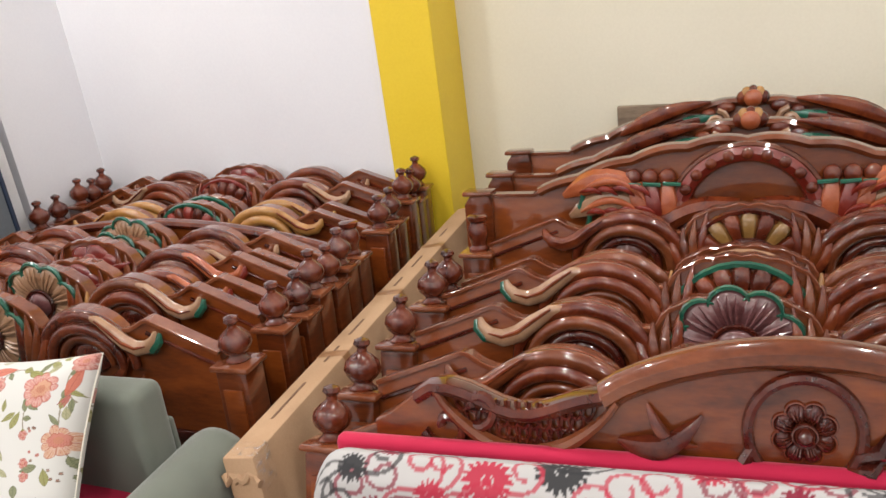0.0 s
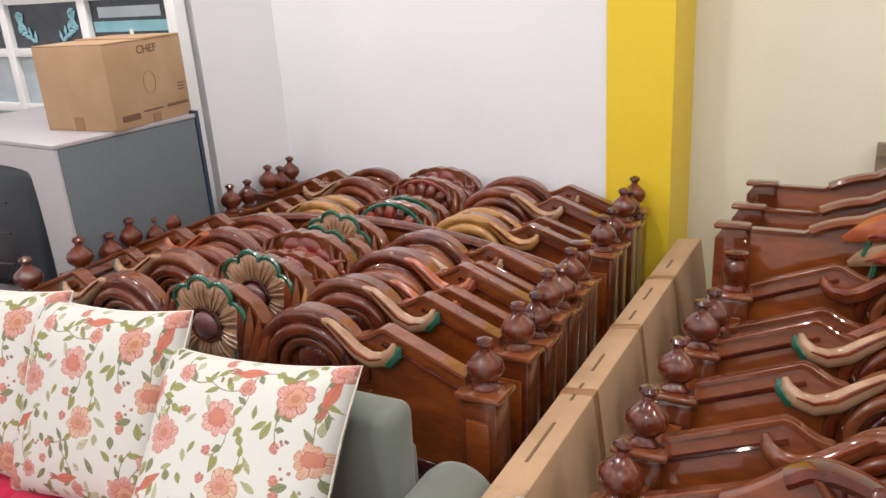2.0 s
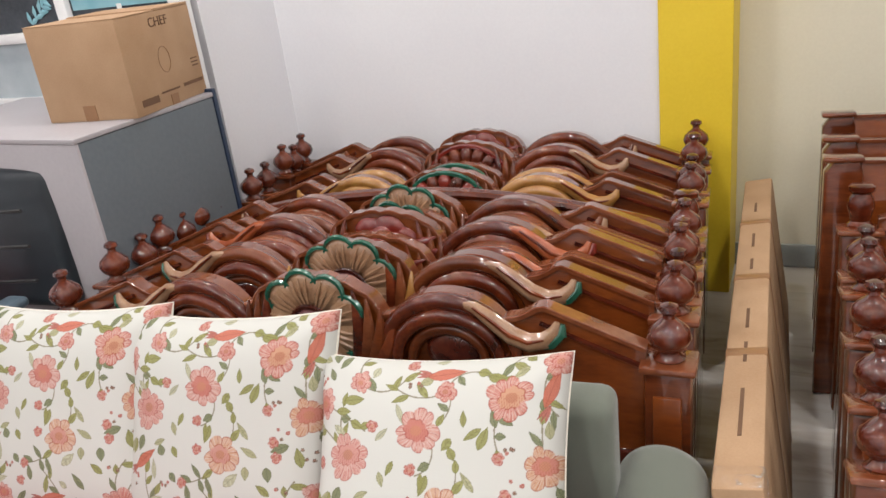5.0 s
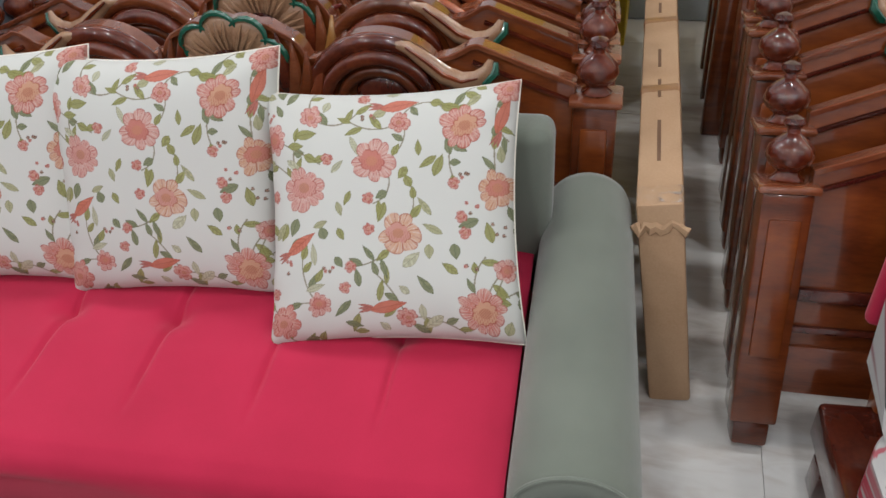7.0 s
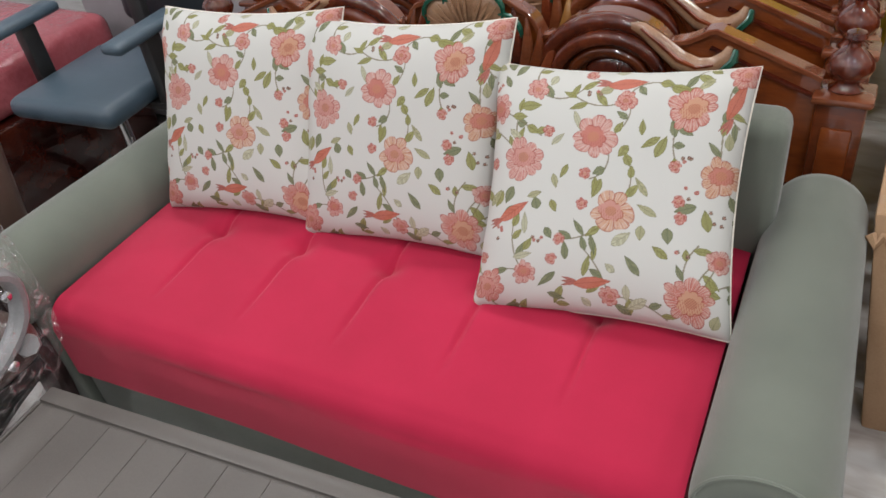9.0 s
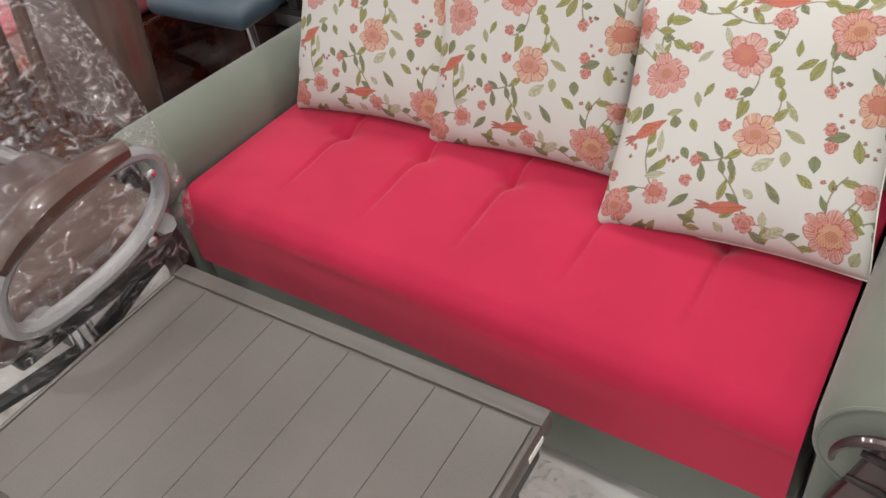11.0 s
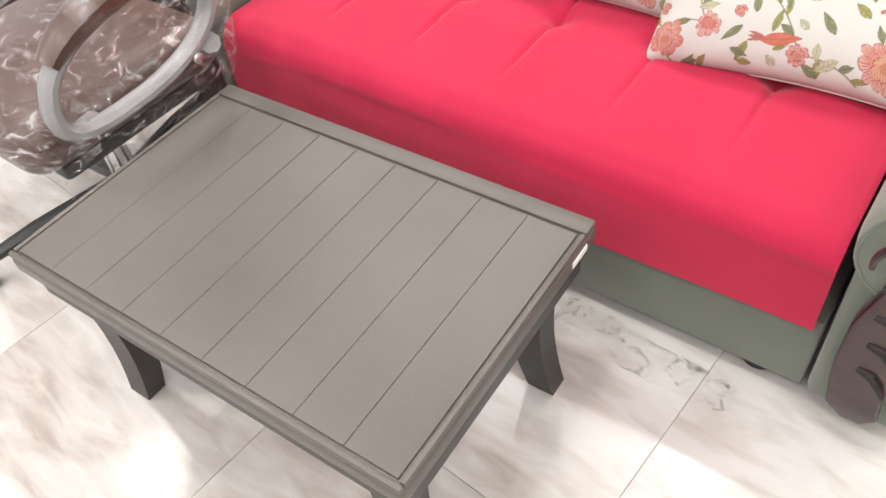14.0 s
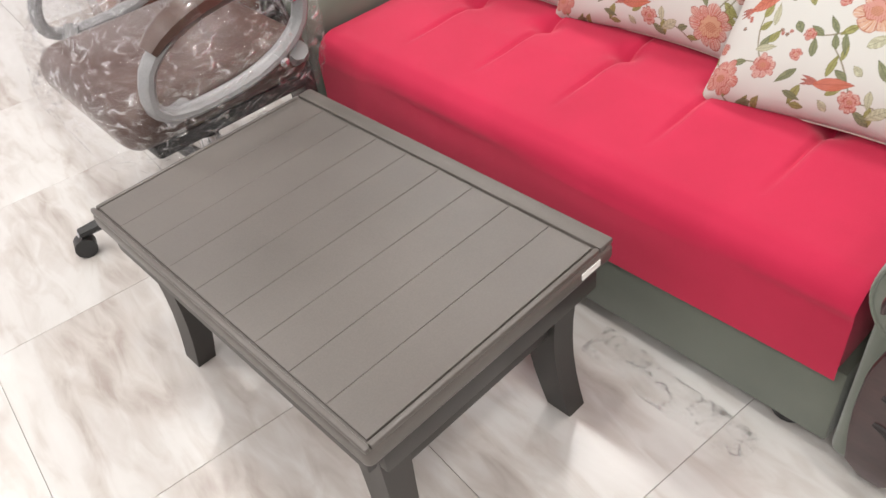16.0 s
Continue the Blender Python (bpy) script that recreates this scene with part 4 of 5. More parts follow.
def cushion_mesh(w, h, d, n=400):
    """A stuffed square cushion: bulging faces, sides that sag inwards between pulled-out corners, soft creases at the corners."""
    s = np.linspace(0, 1, n)
    V, U = np.meshgrid(s, s, indexing="ij")
    a, c = U * 2 - 1, V * 2 - 1
    x = a * w / 2 * (1 - 0.075 * (1 - c ** 2))
    z = h / 2 + c * h / 2 * (1 - 0.07 * (1 - a ** 2))
    fat = d / 2 * np.clip((1 - a ** 4) * (1 - c ** 4), 0, 1) ** 0.42
    crease = 0.004 * np.sin(18 * np.arctan2(c, a)) * (a ** 2 + c ** 2 > 0.7) * np.clip((a ** 2 + c ** 2 - 0.7), 0, 1)
    sag = 0.006 * np.sin(3.1 * U + 1) * np.sin(2.7 * V)
    front = np.stack([x, -fat - crease * (fat > 0.002) - sag * (fat > 0.01), z], -1).reshape(-1, 3)
    back = np.stack([x, fat * 0.7, z], -1).reshape(-1, 3)
    me = bpy.data.meshes.new("cushion")
    me.from_pydata(np.concatenate([front, back]).tolist(), [], grid_faces(n, n) + grid_faces(n, n, n * n, True))
    img = floral(U, V)
    coloured(me, np.concatenate([img.reshape(-1, 3), img[:, ::-1].reshape(-1, 3)]))
    me.materials.append(PRINT)
    me.shade_smooth()
    return me


CUSHION = cushion_mesh(0.475, 0.475, 0.15)
bm = bmesh.new()
rim = [(0.2375 * a * (1 - 0.075 * (1 - c ** 2)), 0, 0.2375 + 0.2375 * c * (1 - 0.07 * (1 - a ** 2))) for a, c in
       [(-1 + 2 * i / 20, -1) for i in range(20)] + [(1, -1 + 2 * i / 20) for i in range(20)] + [(1 - 2 * i / 20, 1) for i in range(20)] + [(-1, 1 - 2 * i / 20) for i in range(20)]]
tube(rim, 0.0022, 6, 1.0, (0, 1, 0), bm, True)
PIPING = bpy.data.meshes.new("piping")
bm.to_mesh(PIPING)
bm.free()
PIPING.materials.append(mat("off_white_piping", two_scale([(0.3, (0.70, 0.66, 0.57)), (0.7, (0.78, 0.74, 0.66))]), rough=0.8))
# lower left corner, lower right corner and upper left corner of each
for low, right, up in (((-2.866, 0.945, 0.405), (-2.43, 1.01, 0.415), (-3.02, 1.13, 0.80)), ((-2.475, 0.986, 0.400), (-2.03, 1.035, 0.42), (-2.57, 1.19, 0.795)), ((-2.008, 0.915, 0.400), (-1.57, 0.98, 0.418), (-2.075, 1.20, 0.752))):
    low = Vector(low)
    ex = (Vector(right) - low).normalized()
    ey = (Vector(up) - low).cross(ex).normalized()
    ez = ex.cross(ey)
    base_mid = low + ex * 0.2255
    frame_m = Matrix(((ex.x, ey.x, ez.x, base_mid.x), (ex.y, ey.y, ez.y, base_mid.y), (ex.z, ey.z, ez.z, base_mid.z), (0, 0, 0, 1)))
    p = part("throw_pillow", CUSHION, None, None, m=frame_m)
    tagged(p, "plump white pillow printed with coral flowers, leaning on the sofa", "pillow", "pillows on the sofa")
    part("piping", PIPING, None, p)


def draped(name, prof, x0, x1, n=560, k=230):
    """A padded cloth-covered form: a side profile of (y, z) carried from x0 to x1, rounded at both ends and printed."""
    prof = [Vector((y, z)) for y, z in prof]
    lens = np.concatenate([[0], np.cumsum([(b - a).length for a, b in zip(prof, prof[1:])])])
    s = np.linspace(0, lens[-1], k)
    py, pz = np.interp(s, lens, [p.x for p in prof]), np.interp(s, lens, [p.y for p in prof])
    for _ in range(6):
        py[1:-1], pz[1:-1] = (py[:-2] + 2 * py[1:-1] + py[2:]) / 4, (pz[:-2] + 2 * pz[1:-1] + pz[2:]) / 4
    cy, cz = py.mean(), pz.mean()
    xs = np.linspace(x0, x1, n)
    end = np.minimum(xs - x0, x1 - xs)
    sc = 1 - 0.22 * np.clip(1 - end / 0.05, 0, 1) ** 2.2
    Y, Z = cy + np.outer(py - cy, sc), cz + np.outer(pz - cz, sc)
    X = np.tile(xs, (k, 1))
    me = bpy.data.meshes.new(name)
    me.from_pydata(np.stack([X, Y, Z], -1).reshape(-1, 3).tolist(), [], grid_faces(k, n) + [tuple(i * n for i in range(k)), tuple(i * n + n - 1 for i in range(k))[::-1]])
    coloured(me, scrolls(X, np.tile(s[:, None], (1, n))))
    me.materials.append(PRINT)
    me.shade_smooth()
    return me


def patterned_sofa():
    b = thing("settee", Matrix.Translation((-0.945, 1.082, 0)) @ pose(0, 0, 0, 0, 0, 5.0) @ Matrix.Translation((0.885, -1.06, 0)) @ Matrix.Diagonal((1, 1, 0.905, 1)), "settee in white cloth printed with black and crimson daisies, red back", "sofa")
    part("back_cushion", draped("back_cushion", [(0.93, 0.30), (0.955, 0.34), (1.03, 0.66), (1.05, 0.785), (1.09, 0.824), (1.135, 0.795), (1.145, 0.68), (1.10, 0.34)], -0.895, 0.84), None, b)
    part("seat_cushion", draped("seat_cushion", [(0.97, 0.20), (0.98, 0.335), (0.70, 0.345), (0.45, 0.34), (0.415, 0.32), (0.405, 0.27), (0.41, 0.20)], -0.915, 0.86), None, b)
    part("red_back", box(-0.89, 1.150, 0.42, 0.85, 1.185, 0.80, 0.016, 3, None, pose(0, 0, 0)), FABRIC_RED, b, "red cloth back panel")
    part("frame", box(-0.93, 0.40, 0.10, 0.87, 1.14, 0.205, 0.012), WOOD_DARK, b)
    for x in (-0.90, 0.80):
        for y in (0.44, 1.06):
            part("leg", box(x - 0.028, y - 0.028, 0, x + 0.028, y + 0.028, 0.10, 0.006), WOOD_DARK, b)


patterned_sofa()


# ---- the sofa ----
def arm(b, s, x):
    """A rolled arm: padded scroll front to back over a flat side, with a carved wooden plate on its front."""
    n = 40
    prof = [(0.098 * math.cos(math.tau * i / n), 0.100 * math.sin(math.tau * i / n)) for i in range(n)]
    roll = bmesh.new()
    rings = []
    for y, sc in ((-0.012, 0.80), (-0.008, 0.92), (0.006, 0.985), (0.03, 1.0), (0.3, 0.99), (0.6, 0.97), (0.75, 0.95), (0.775, 0.90), (0.785, 0.8)):
        zc = 0.432 - 0.03 * y
        rings.append([roll.verts.new((x + px * sc, y, zc + pz * sc)) for px, pz in prof])
    for p, q in zip(rings, rings[1:]):
        for j in range(n):
            roll.faces.new((p[j], p[(j + 1) % n], q[(j + 1) % n], q[j]))
    roll.faces.new(rings[0][::-1])
    roll.faces.new(rings[-1])
    part("arm_roll", roll, FABRIC_GREY, b)
    part("front_seam", tube([(x + px * 0.93, -0.009, 0.432 + pz * 0.93) for px, pz in prof], 0.0035, 6, 1.0, (0, 1, 0), None, True), FABRIC_GREY, b)
    part("arm_side", box(x - 0.082, 0.004, 0.035, x + 0.082, 0.765, 0.42, 0.02, 3), FABRIC_GREY, b)
    plate, k = [], 18
    for side in (1, -1):
        for i in range(k):
            f = (i + 0.5) / k if side > 0 else 1 - (i + 0.5) / k
            half = 0.066 * math.sin(math.pi * min(f * 2.2, 1) / 2) ** 0.6 if f < 0.45 else 0.066 - 0.026 * math.sin(math.pi * (f - 0.45) / 0.55 * 0.62) if f < 0.9 else 0.045 * (1 - f) / 0.1 + 0.004
            mid = 0.004 + 0.016 * math.sin(math.pi * 2 * f)
            plate.append((x + s * (mid + side * half), 0.492 - 0.435 * f))
    front = part("arm_plate", slab(plate, -0.034, 0.002, 0.008), WOOD_PLATE, b, "dark plum-brown carved wooden plate on the arm front")
    part("plate_rim", tube([(x + s * 0.064 * math.cos(radians(a)), -0.034, 0.43 + 0.058 * math.sin(radians(a))) for a in range(-10, 191, 10)], swell(21, 0.004, 0.009, 0.004), 8), WOOD_PLATE, front)
    # Bars laid on the plate; their dark colour paints the grooves' shade.
    for j in range(5):
        z = 0.455 - 0.062 * j
        w = (0.036, 0.044, 0.036, 0.028, 0.026)[j]
        part("plate_groove", tube([(x + s * (-w * 0.9), -0.0335, z), (x + s * 0.0, -0.0355, z - 0.004), (x + s * w * 0.6, -0.0355, z - 0.022), (x + s * w, -0.0335, z - 0.046)], [0.005, 0.0075, 0.0075, 0.004], 8), GROOVE, front)


def seat_mesh():
    """Seat cloth: flat top with stitched panels and tufts, a rounded front edge and a straight drop."""
    nx, ny = 320, 110
    X0, X1, L = -0.676, 0.672, 0.62
    out = []
    for j in range(ny):
        t = j / (ny - 1) * (L + 0.17)
        for i in range(nx):
            x = X0 + (X1 - X0) * i / (nx - 1)
            if t < 0.14:
                y, z = 0.0 - 0.004 * math.sin(x * 7), 0.205 + t
            elif t < 0.22:
                a = (t - 0.14) / 0.08 * math.pi / 2
                y, z = 0.055 - 0.055 * math.cos(a), 0.345 + 0.055 * math.sin(a)
            else:
                y, z = 0.055 + (t - 0.22), 0.40
            if t > 0.2:
                dip = 0
                for sx in (-0.45, -0.225, 0.0, 0.225, 0.45):
                    dip += 0.008 * math.exp(-((x - sx) / 0.007) ** 2) * min(1, (y - 0.10) / 0.1 if y > 0.10 else 0)
                    dip += 0.022 * math.exp(-(((x - sx) ** 2 + (y - 0.34) ** 2) / 0.030 ** 2))
                z += 0.022 * (1 - abs(x / 0.68) ** 6) * min(1, y / 0.25) - dip
            out.append((x, y, z))
    me = bpy.data.meshes.new("seat_cushion")
    me.from_pydata(out, [], grid_faces(ny, nx))
    me.materials.append(FABRIC_RED)
    me.shade_smooth()
    return me


def sofa():
    b = thing("sofa", pose(-2.205, 0.60, 0, 0, 0, 4.2), "three-seat grey-green sofa with rolled arms and a tufted crimson seat", "sofa")
    new_seat = part("seat_cushion", seat_mesh(), None, b, "crimson velvet tufted seat")
    part("seat_body", box(-0.672, 0.012, 0.19, 0.667, 0.66, 0.375, 0.02, 2), FABRIC_RED, b)
    part("base", box(-0.69, 0.02, 0.035, 0.685, 0.72, 0.212, 0.006), FABRIC_GREY, b)
    bk = bmesh.new()
    box(-0.715, 0.595, 0.30, 0.705, 0.705, 0.70, 0.03, 4, bk, pose(0, 0, 0, -2))
    part("backrest", bk, FABRIC_GREY, b)
    part("back_frame", box(-0.70, 0.722, 0.05, 0.69, 0.745, 0.55, 0.010, 3), FABRIC_GREY, b)
    arm(b, 1, 0.776)
    arm(b, -1, -0.78)
    for x in (-0.63, 0.60):
        for y in (0.07, 0.69):
            part("foot", lathe([(0.026, 0), (0.034, 0.004), (0.034, 0.03), (0.028, 0.036)], 16, at=(x, y, 0)), BLACK_PLASTIC, b)


sofa()


# ---- the centre table ----
def centre_table():
    b = thing("coffee_table", pose(-2.219, 0.184, 0, 0, 0, 6.2), "low taupe moulded plastic centre table with a planked top", "coffee table")
    L, D, H = 0.80, 0.523, 0.42
    part("frame", box(-L / 2, -D / 2, H - 0.045, L / 2, D / 2, H - 0.006, 0.012, 3), TABLE, b)
    part("top_rim_back", box(-L / 2 + 0.002, D / 2 - 0.036, H - 0.012, L / 2 - 0.002, D / 2 - 0.002, H, 0.004), TABLE, b)
    part("top_rim_front", box(-L / 2 + 0.002, -D / 2 + 0.002, H - 0.012, L / 2 - 0.002, -D / 2 + 0.012, H, 0.004), TABLE, b)
    for s in (-1, 1):
        part("top_rim_side", box(s * (L / 2 - 0.002) - (0.010 if s > 0 else 0), -D / 2 + 0.0125, H - 0.012, s * (L / 2 - 0.002) + (0.010 if s < 0 else 0), D / 2 - 0.0365, H, 0.004), TABLE, b)
    n = 9
    x0, x1 = -L / 2 + 0.0145, L / 2 - 0.0145
    for i in range(n):
        a, c = x0 + (x1 - x0) * i / n, x0 + (x1 - x0) * (i + 1) / n
        part("plank", box(a + 0.0003, -D / 2 + 0.016, H - 0.012, c - 0.0003, D / 2 - 0.042, H - 0.0015, 0.0006, 1), TABLE, b)
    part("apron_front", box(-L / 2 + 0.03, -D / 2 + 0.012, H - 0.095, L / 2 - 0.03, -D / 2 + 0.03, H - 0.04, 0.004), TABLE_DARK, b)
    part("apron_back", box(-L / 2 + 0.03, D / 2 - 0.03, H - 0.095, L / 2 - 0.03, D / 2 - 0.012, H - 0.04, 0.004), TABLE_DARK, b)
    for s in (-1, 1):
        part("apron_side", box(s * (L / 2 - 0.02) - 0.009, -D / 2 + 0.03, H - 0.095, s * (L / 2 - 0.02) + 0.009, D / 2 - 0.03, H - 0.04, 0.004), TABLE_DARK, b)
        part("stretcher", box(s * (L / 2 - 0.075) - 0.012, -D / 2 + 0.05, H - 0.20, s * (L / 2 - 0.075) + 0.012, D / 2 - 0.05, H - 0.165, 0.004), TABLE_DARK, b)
        for t in (-1, 1):
            leg = bmesh.new()
            cx, cy = s * (L / 2 - 0.072), t * (D / 2 - 0.062)
            rings = []
            for f in [i / 8 for i in range(9)]:
                z = (H - 0.045) * (1 - f)
                out = 0.012 * f ** 2.2 - 0.014 * math.sin(math.pi * f)
                w = 0.037 - 0.010 * f
                ox, oy = cx + s * out, cy + t * out * 0.6
                rings.append([leg.verts.new((ox + dx * w, oy + dy * w * 0.8, z)) for dx, dy in ((-1, -1), (1, -1), (1, 1), (-1, 1))])
            for p, q in zip(rings, rings[1:]):
                for j in range(4):
                    leg.faces.new((p[j], p[(j + 1) % 4], q[(j + 1) % 4], q[j]))
            leg.faces.new(rings[0])
            leg.faces.new(rings[-1][::-1])
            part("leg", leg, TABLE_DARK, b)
    part("price_label", box(L / 2 - 0.0005, D / 2 - 0.085, H - 0.030, L / 2 + 0.0015, D / 2 - 0.04, H - 0.018, 0), SILVER_PAPER, b, "white paper label", False)


centre_table()


# ---- card-wrapped bed side ----
def wrapped_plank():
    m = Matrix.Translation((-1.264, 1.262, 0.0)) @ pose(0, 0, 0, 0, -8.4, 1.8)
    b = thing("wrapped_bed_rail", m, "long bed rail wrapped in brown cardboard and tape, standing on edge", "parcel")
    L, H = 1.78, 0.515

    def sleeve(y0, y1, grow, z0=0.0):
        bm = box(-0.046 - grow, y0, z0 - grow * 0.5, 0.046 + grow, y1, H + grow, 0.008, 2)
        for v in bm.verts:
            v.co.y += 0.06 * (v.co.z / H) * max(0, 1 - v.co.y / L)
        return bm
    part("card_sleeve", sleeve(0, L, 0), CARD, b)
    for y in (0.48, 0.90, 1.32):
        part("tape_band", sleeve(y, y + 0.045, 0.0015), CARD_DARK, b)
    part("film_band", sleeve(0.004, 0.07, 0.003, 0.42), FILM, b)
    for y, l in ((0.22, 0.17), (0.50, 0.09), (0.66, 0.10), (1.00, 0.07), (1.16, 0.10), (1.45, 0.08)):
        part("print_bar", box(-0.006, y, H, 0.002, y + l, H + 0.0012, 0), INK, b, smooth=False)
    rnd = random.Random(2)
    flap = tube([(-0.052 + 0.0105 * k, 0.055 + rnd.uniform(-0.010, 0.004), 0.462 + rnd.uniform(-0.010, 0.010)) for k in range(11)], [rnd.uniform(0.008, 0.018) for k in range(11)], 6, 0.6)
    part("torn_end_flap", flap, CARD, b)


wrapped_plank()


# ---- grey cabinet, carton and glazed partition ----
def cabinet():
    b = thing("cabinet", pose(-3.205, 1.737, 0, 0, 0, -3.0), "slate grey cabinet with a pale lilac front and top", "cabinet")
    part("body", box(-1.0, 0.012, 0.03, 0, 0.60, 1.034, 0.004), CAB_SIDE, b)
    part("front", box(-1.003, 0, 0.03, 0.003, 0.0118, 1.034, 0.003), CAB_WHITE, b, "pale lilac front panel")
    part("top", box(-1.006, -0.004, 1.0345, 0.004, 0.602, 1.05, 0.003), CAB_WHITE, b)
    part("plinth", box(-0.98, 0.03, 0, -0.02, 0.58, 0.03, 0), BLACK_PLASTIC, b)
    part("back_edge", box(-0.2, 0.604, 0, 0.002, 0.622, 1.06, 0.003), CAB_EDGE, b, "dark navy back edge")


cabinet()


def words(text, size, m, material, parent):
    c = bpy.data.curves.new("lettering", "FONT")
    c.body, c.size, c.extrude = text, size, 0.0006
    ob = new("lettering_curve", c)
    me = bpy.data.meshes.new_from_object(ob.evaluated_get(bpy.context.evaluated_depsgraph_get()))
    bpy.data.objects.remove(ob)
    me.materials.append(material)
    return part("lettering", me, None, parent, smooth=False, m=m)


def carton():
    b = thing("carton", pose(-3.168, 1.972, 1.05, 0, 0, 6.0), "brown cardboard carton with printed lettering, on the cabinet", "box")
    w, d, h = 0.35, 0.39, 0.307
    part("body", box(-w, 0, 0, 0, d, h - 0.004, 0.004), CARD, b)
    part("flap_front", box(-w, 0.002, h - 0.0035, 0, d * 0.49, h, 0.001, 1), CARD, b)
    part("flap_back", box(-w, d * 0.51, h - 0.0035, 0, d - 0.002, h + 0.004, 0.001, 1), CARD, b)
    part("tape_end", box(-w * 0.58, -0.0015, 0.0, -w * 0.44, 0.001, 0.05, 0), CARD_DARK, b, smooth=False)
    part("tape_side", box(-0.001, d * 0.47, 0.0, 0.0015, d * 0.57, 0.035, 0), CARD_DARK, b, smooth=False)
    side = pose(0.0012, 0, 0, 90, 0, 90)
    words("CHEF", 0.042, pose(0.0012, d * 0.40, h - 0.05, 90, 0, 90), INK, b)
    part("print_bar", box(0, d * 0.09, 0.026, 0.0014, d * 0.31, 0.048, 0), INK, b, smooth=False)
    part("print_bar", box(0, d * 0.36, 0.046, 0.0014, d * 0.62, 0.052, 0), INK, b, smooth=False)
    part("print_bar", box(0, d * 0.68, 0.045, 0.0014, d * 0.97, 0.056, 0), INK, b, smooth=False)
    for k in range(3):
        part("print_bar", box(0, d * 0.86, 0.10 + 0.012 * k, 0.0014, d * 0.95, 0.104 + 0.012 * k, 0), INK, b, smooth=False)
    fig = bmesh.new()
    tube([(0.0008, d * 0.5 + 0.03 * math.cos(a), 0.15 + 0.042 * math.sin(a)) for a in [math.tau * i / 16 for i in range(16)]], 0.0012, 5, 1, (1, 0, 0), fig, True)
    part("printed_figure", fig, CARD_DARK, b)


carton()


def partition():
    b = thing("glazed_partition", pose(-3.365, 2.50, 0), "white-framed glazed partition with dark decorated panes", "partition")
    xs = [0, -0.565, -1.17, -1.78]
    zs = [0.0, 0.62, 0.99, 1.255, 1.495]
    for x in xs:
        part("mullion", box(x - 0.028, -0.03, 0, x + 0.028, 0.03, 1.54, 0.004), FRAME_WHITE, b)
    for i in range(3):
        for z in zs:
            part("rail", box(xs[i + 1] + 0.029, -0.026, z, xs[i] - 0.029, 0.026, z + 0.04, 0.004), FRAME_WHITE, b)
        for k, (z0, z1) in enumerate(zip(zs, zs[1:])):
            p = part("pane", box(xs[i + 1] + 0.029, -0.004, z0 + 0.041, xs[i] - 0.029, 0.004, z1 - 0.001, 0), GLASS_DARK if k == 3 else GLASS_PALE, b, smooth=False)
    part("head", box(-1.81, -0.05, 1.541, 0.0275, 0.05, 1.62, 0.006), FRAME_WHITE, b)
    part("fascia", box(-1.81, -0.02, 1.621, 0.0275, 0.06, 2.94, 0.004), FRAME_WHITE, b)
    return b, xs


part_wall, PX = partition()
for i in (0, 1, 2):
    c = (PX[i] + PX[i + 1]) / 2
    if i:
        for s in (-1, 1):
            bm = bmesh.new()
            for k in range(7):
                a = radians(60 - 14 * k) if s > 0 else radians(120 + 14 * k)
                x, z = c + s * (0.10 + 0.09 * math.sin(k / 6 * math.pi * 0.7)), 1.325 + 0.021 * k
                for q in (-0.55, 0.75):
                    e = (x + 0.05 * math.cos(a + q), z + 0.05 * math.sin(a + q))
                    tube([(x, -0.008, z), ((x + e[0]) / 2, -0.010, (z + e[1]) / 2), (e[0], -0.008, e[1])], [0.004, 0.011, 0.002], 6, 0.4, (0, 1, 0), bm)
            part("laurel_spray", bm, TEAL, part_wall, "pale teal leaf spray")
    else:
        part("picture_band", box(c - 0.24, -0.008, 1.36, c + 0.24, -0.0045, 1.405, 0), TEAL, part_wall, smooth=False)
        part("picture_band", box(c - 0.20, -0.008, 1.42, c + 0.20, -0.0045, 1.465, 0), GLASS_PALE, part_wall, smooth=False)
        part("picture_band", box(c - 0.012, -0.0085, 1.32, c + 0.012, -0.0082, 1.37, 0), SILVER_PAPER, part_wall, smooth=False)


# ---- visitor chair beside the sofa ----
def visitor_chair():
    b = thing("office_chair", pose(-3.55, 1.33, 0, 0, 0, 6), "black padded office chair with arm pads beside the sofa", "chair")
    seat = box(-0.21, -0.21, 0.415, 0.21, 0.22, 0.485, 0.032, 4)
    part("seat", seat, BLUE_SEAT, b)
    part("backrest", box(-0.22, 0.20, 0.52, 0.22, 0.275, 0.985, 0.04, 5, None, pose(0, 0.09, 0, -6)), BLACK_SEAT, b)
    for k in range(3):
        part("back_seam", tube([(-0.19, 0.263 + 0.013 * k, 0.64 + 0.11 * k), (0, 0.258 + 0.013 * k, 0.632 + 0.11 * k), (0.19, 0.263 + 0.013 * k, 0.64 + 0.11 * k)], 0.006, 6), BLACK_PLASTIC, b)
    part("back_support", box(-0.03, 0.22, 0.40, 0.03, 0.25, 0.70, 0.008), BLACK_PLASTIC, b)
    for s in (-1, 1):
        part("arm_post", box(s * 0.255 - 0.02, -0.03, 0.42, s * 0.255 + 0.02, 0.03, 0.63, 0.008), BLACK_PLASTIC, b)
        part("arm_pad", box(s * 0.255 - 0.038, -0.15, 0.63, s * 0.255 + 0.038, 0.13, 0.662, 0.014, 3), BLUE_SEAT, b)
        part("arm_bracket", box(min(s * 0.15, s * 0.275), -0.025, 0.395, max(s * 0.15, s * 0.275), 0.025, 0.418, 0.004), BLACK_PLASTIC, b)
    base(b, 0.27, 0.40)


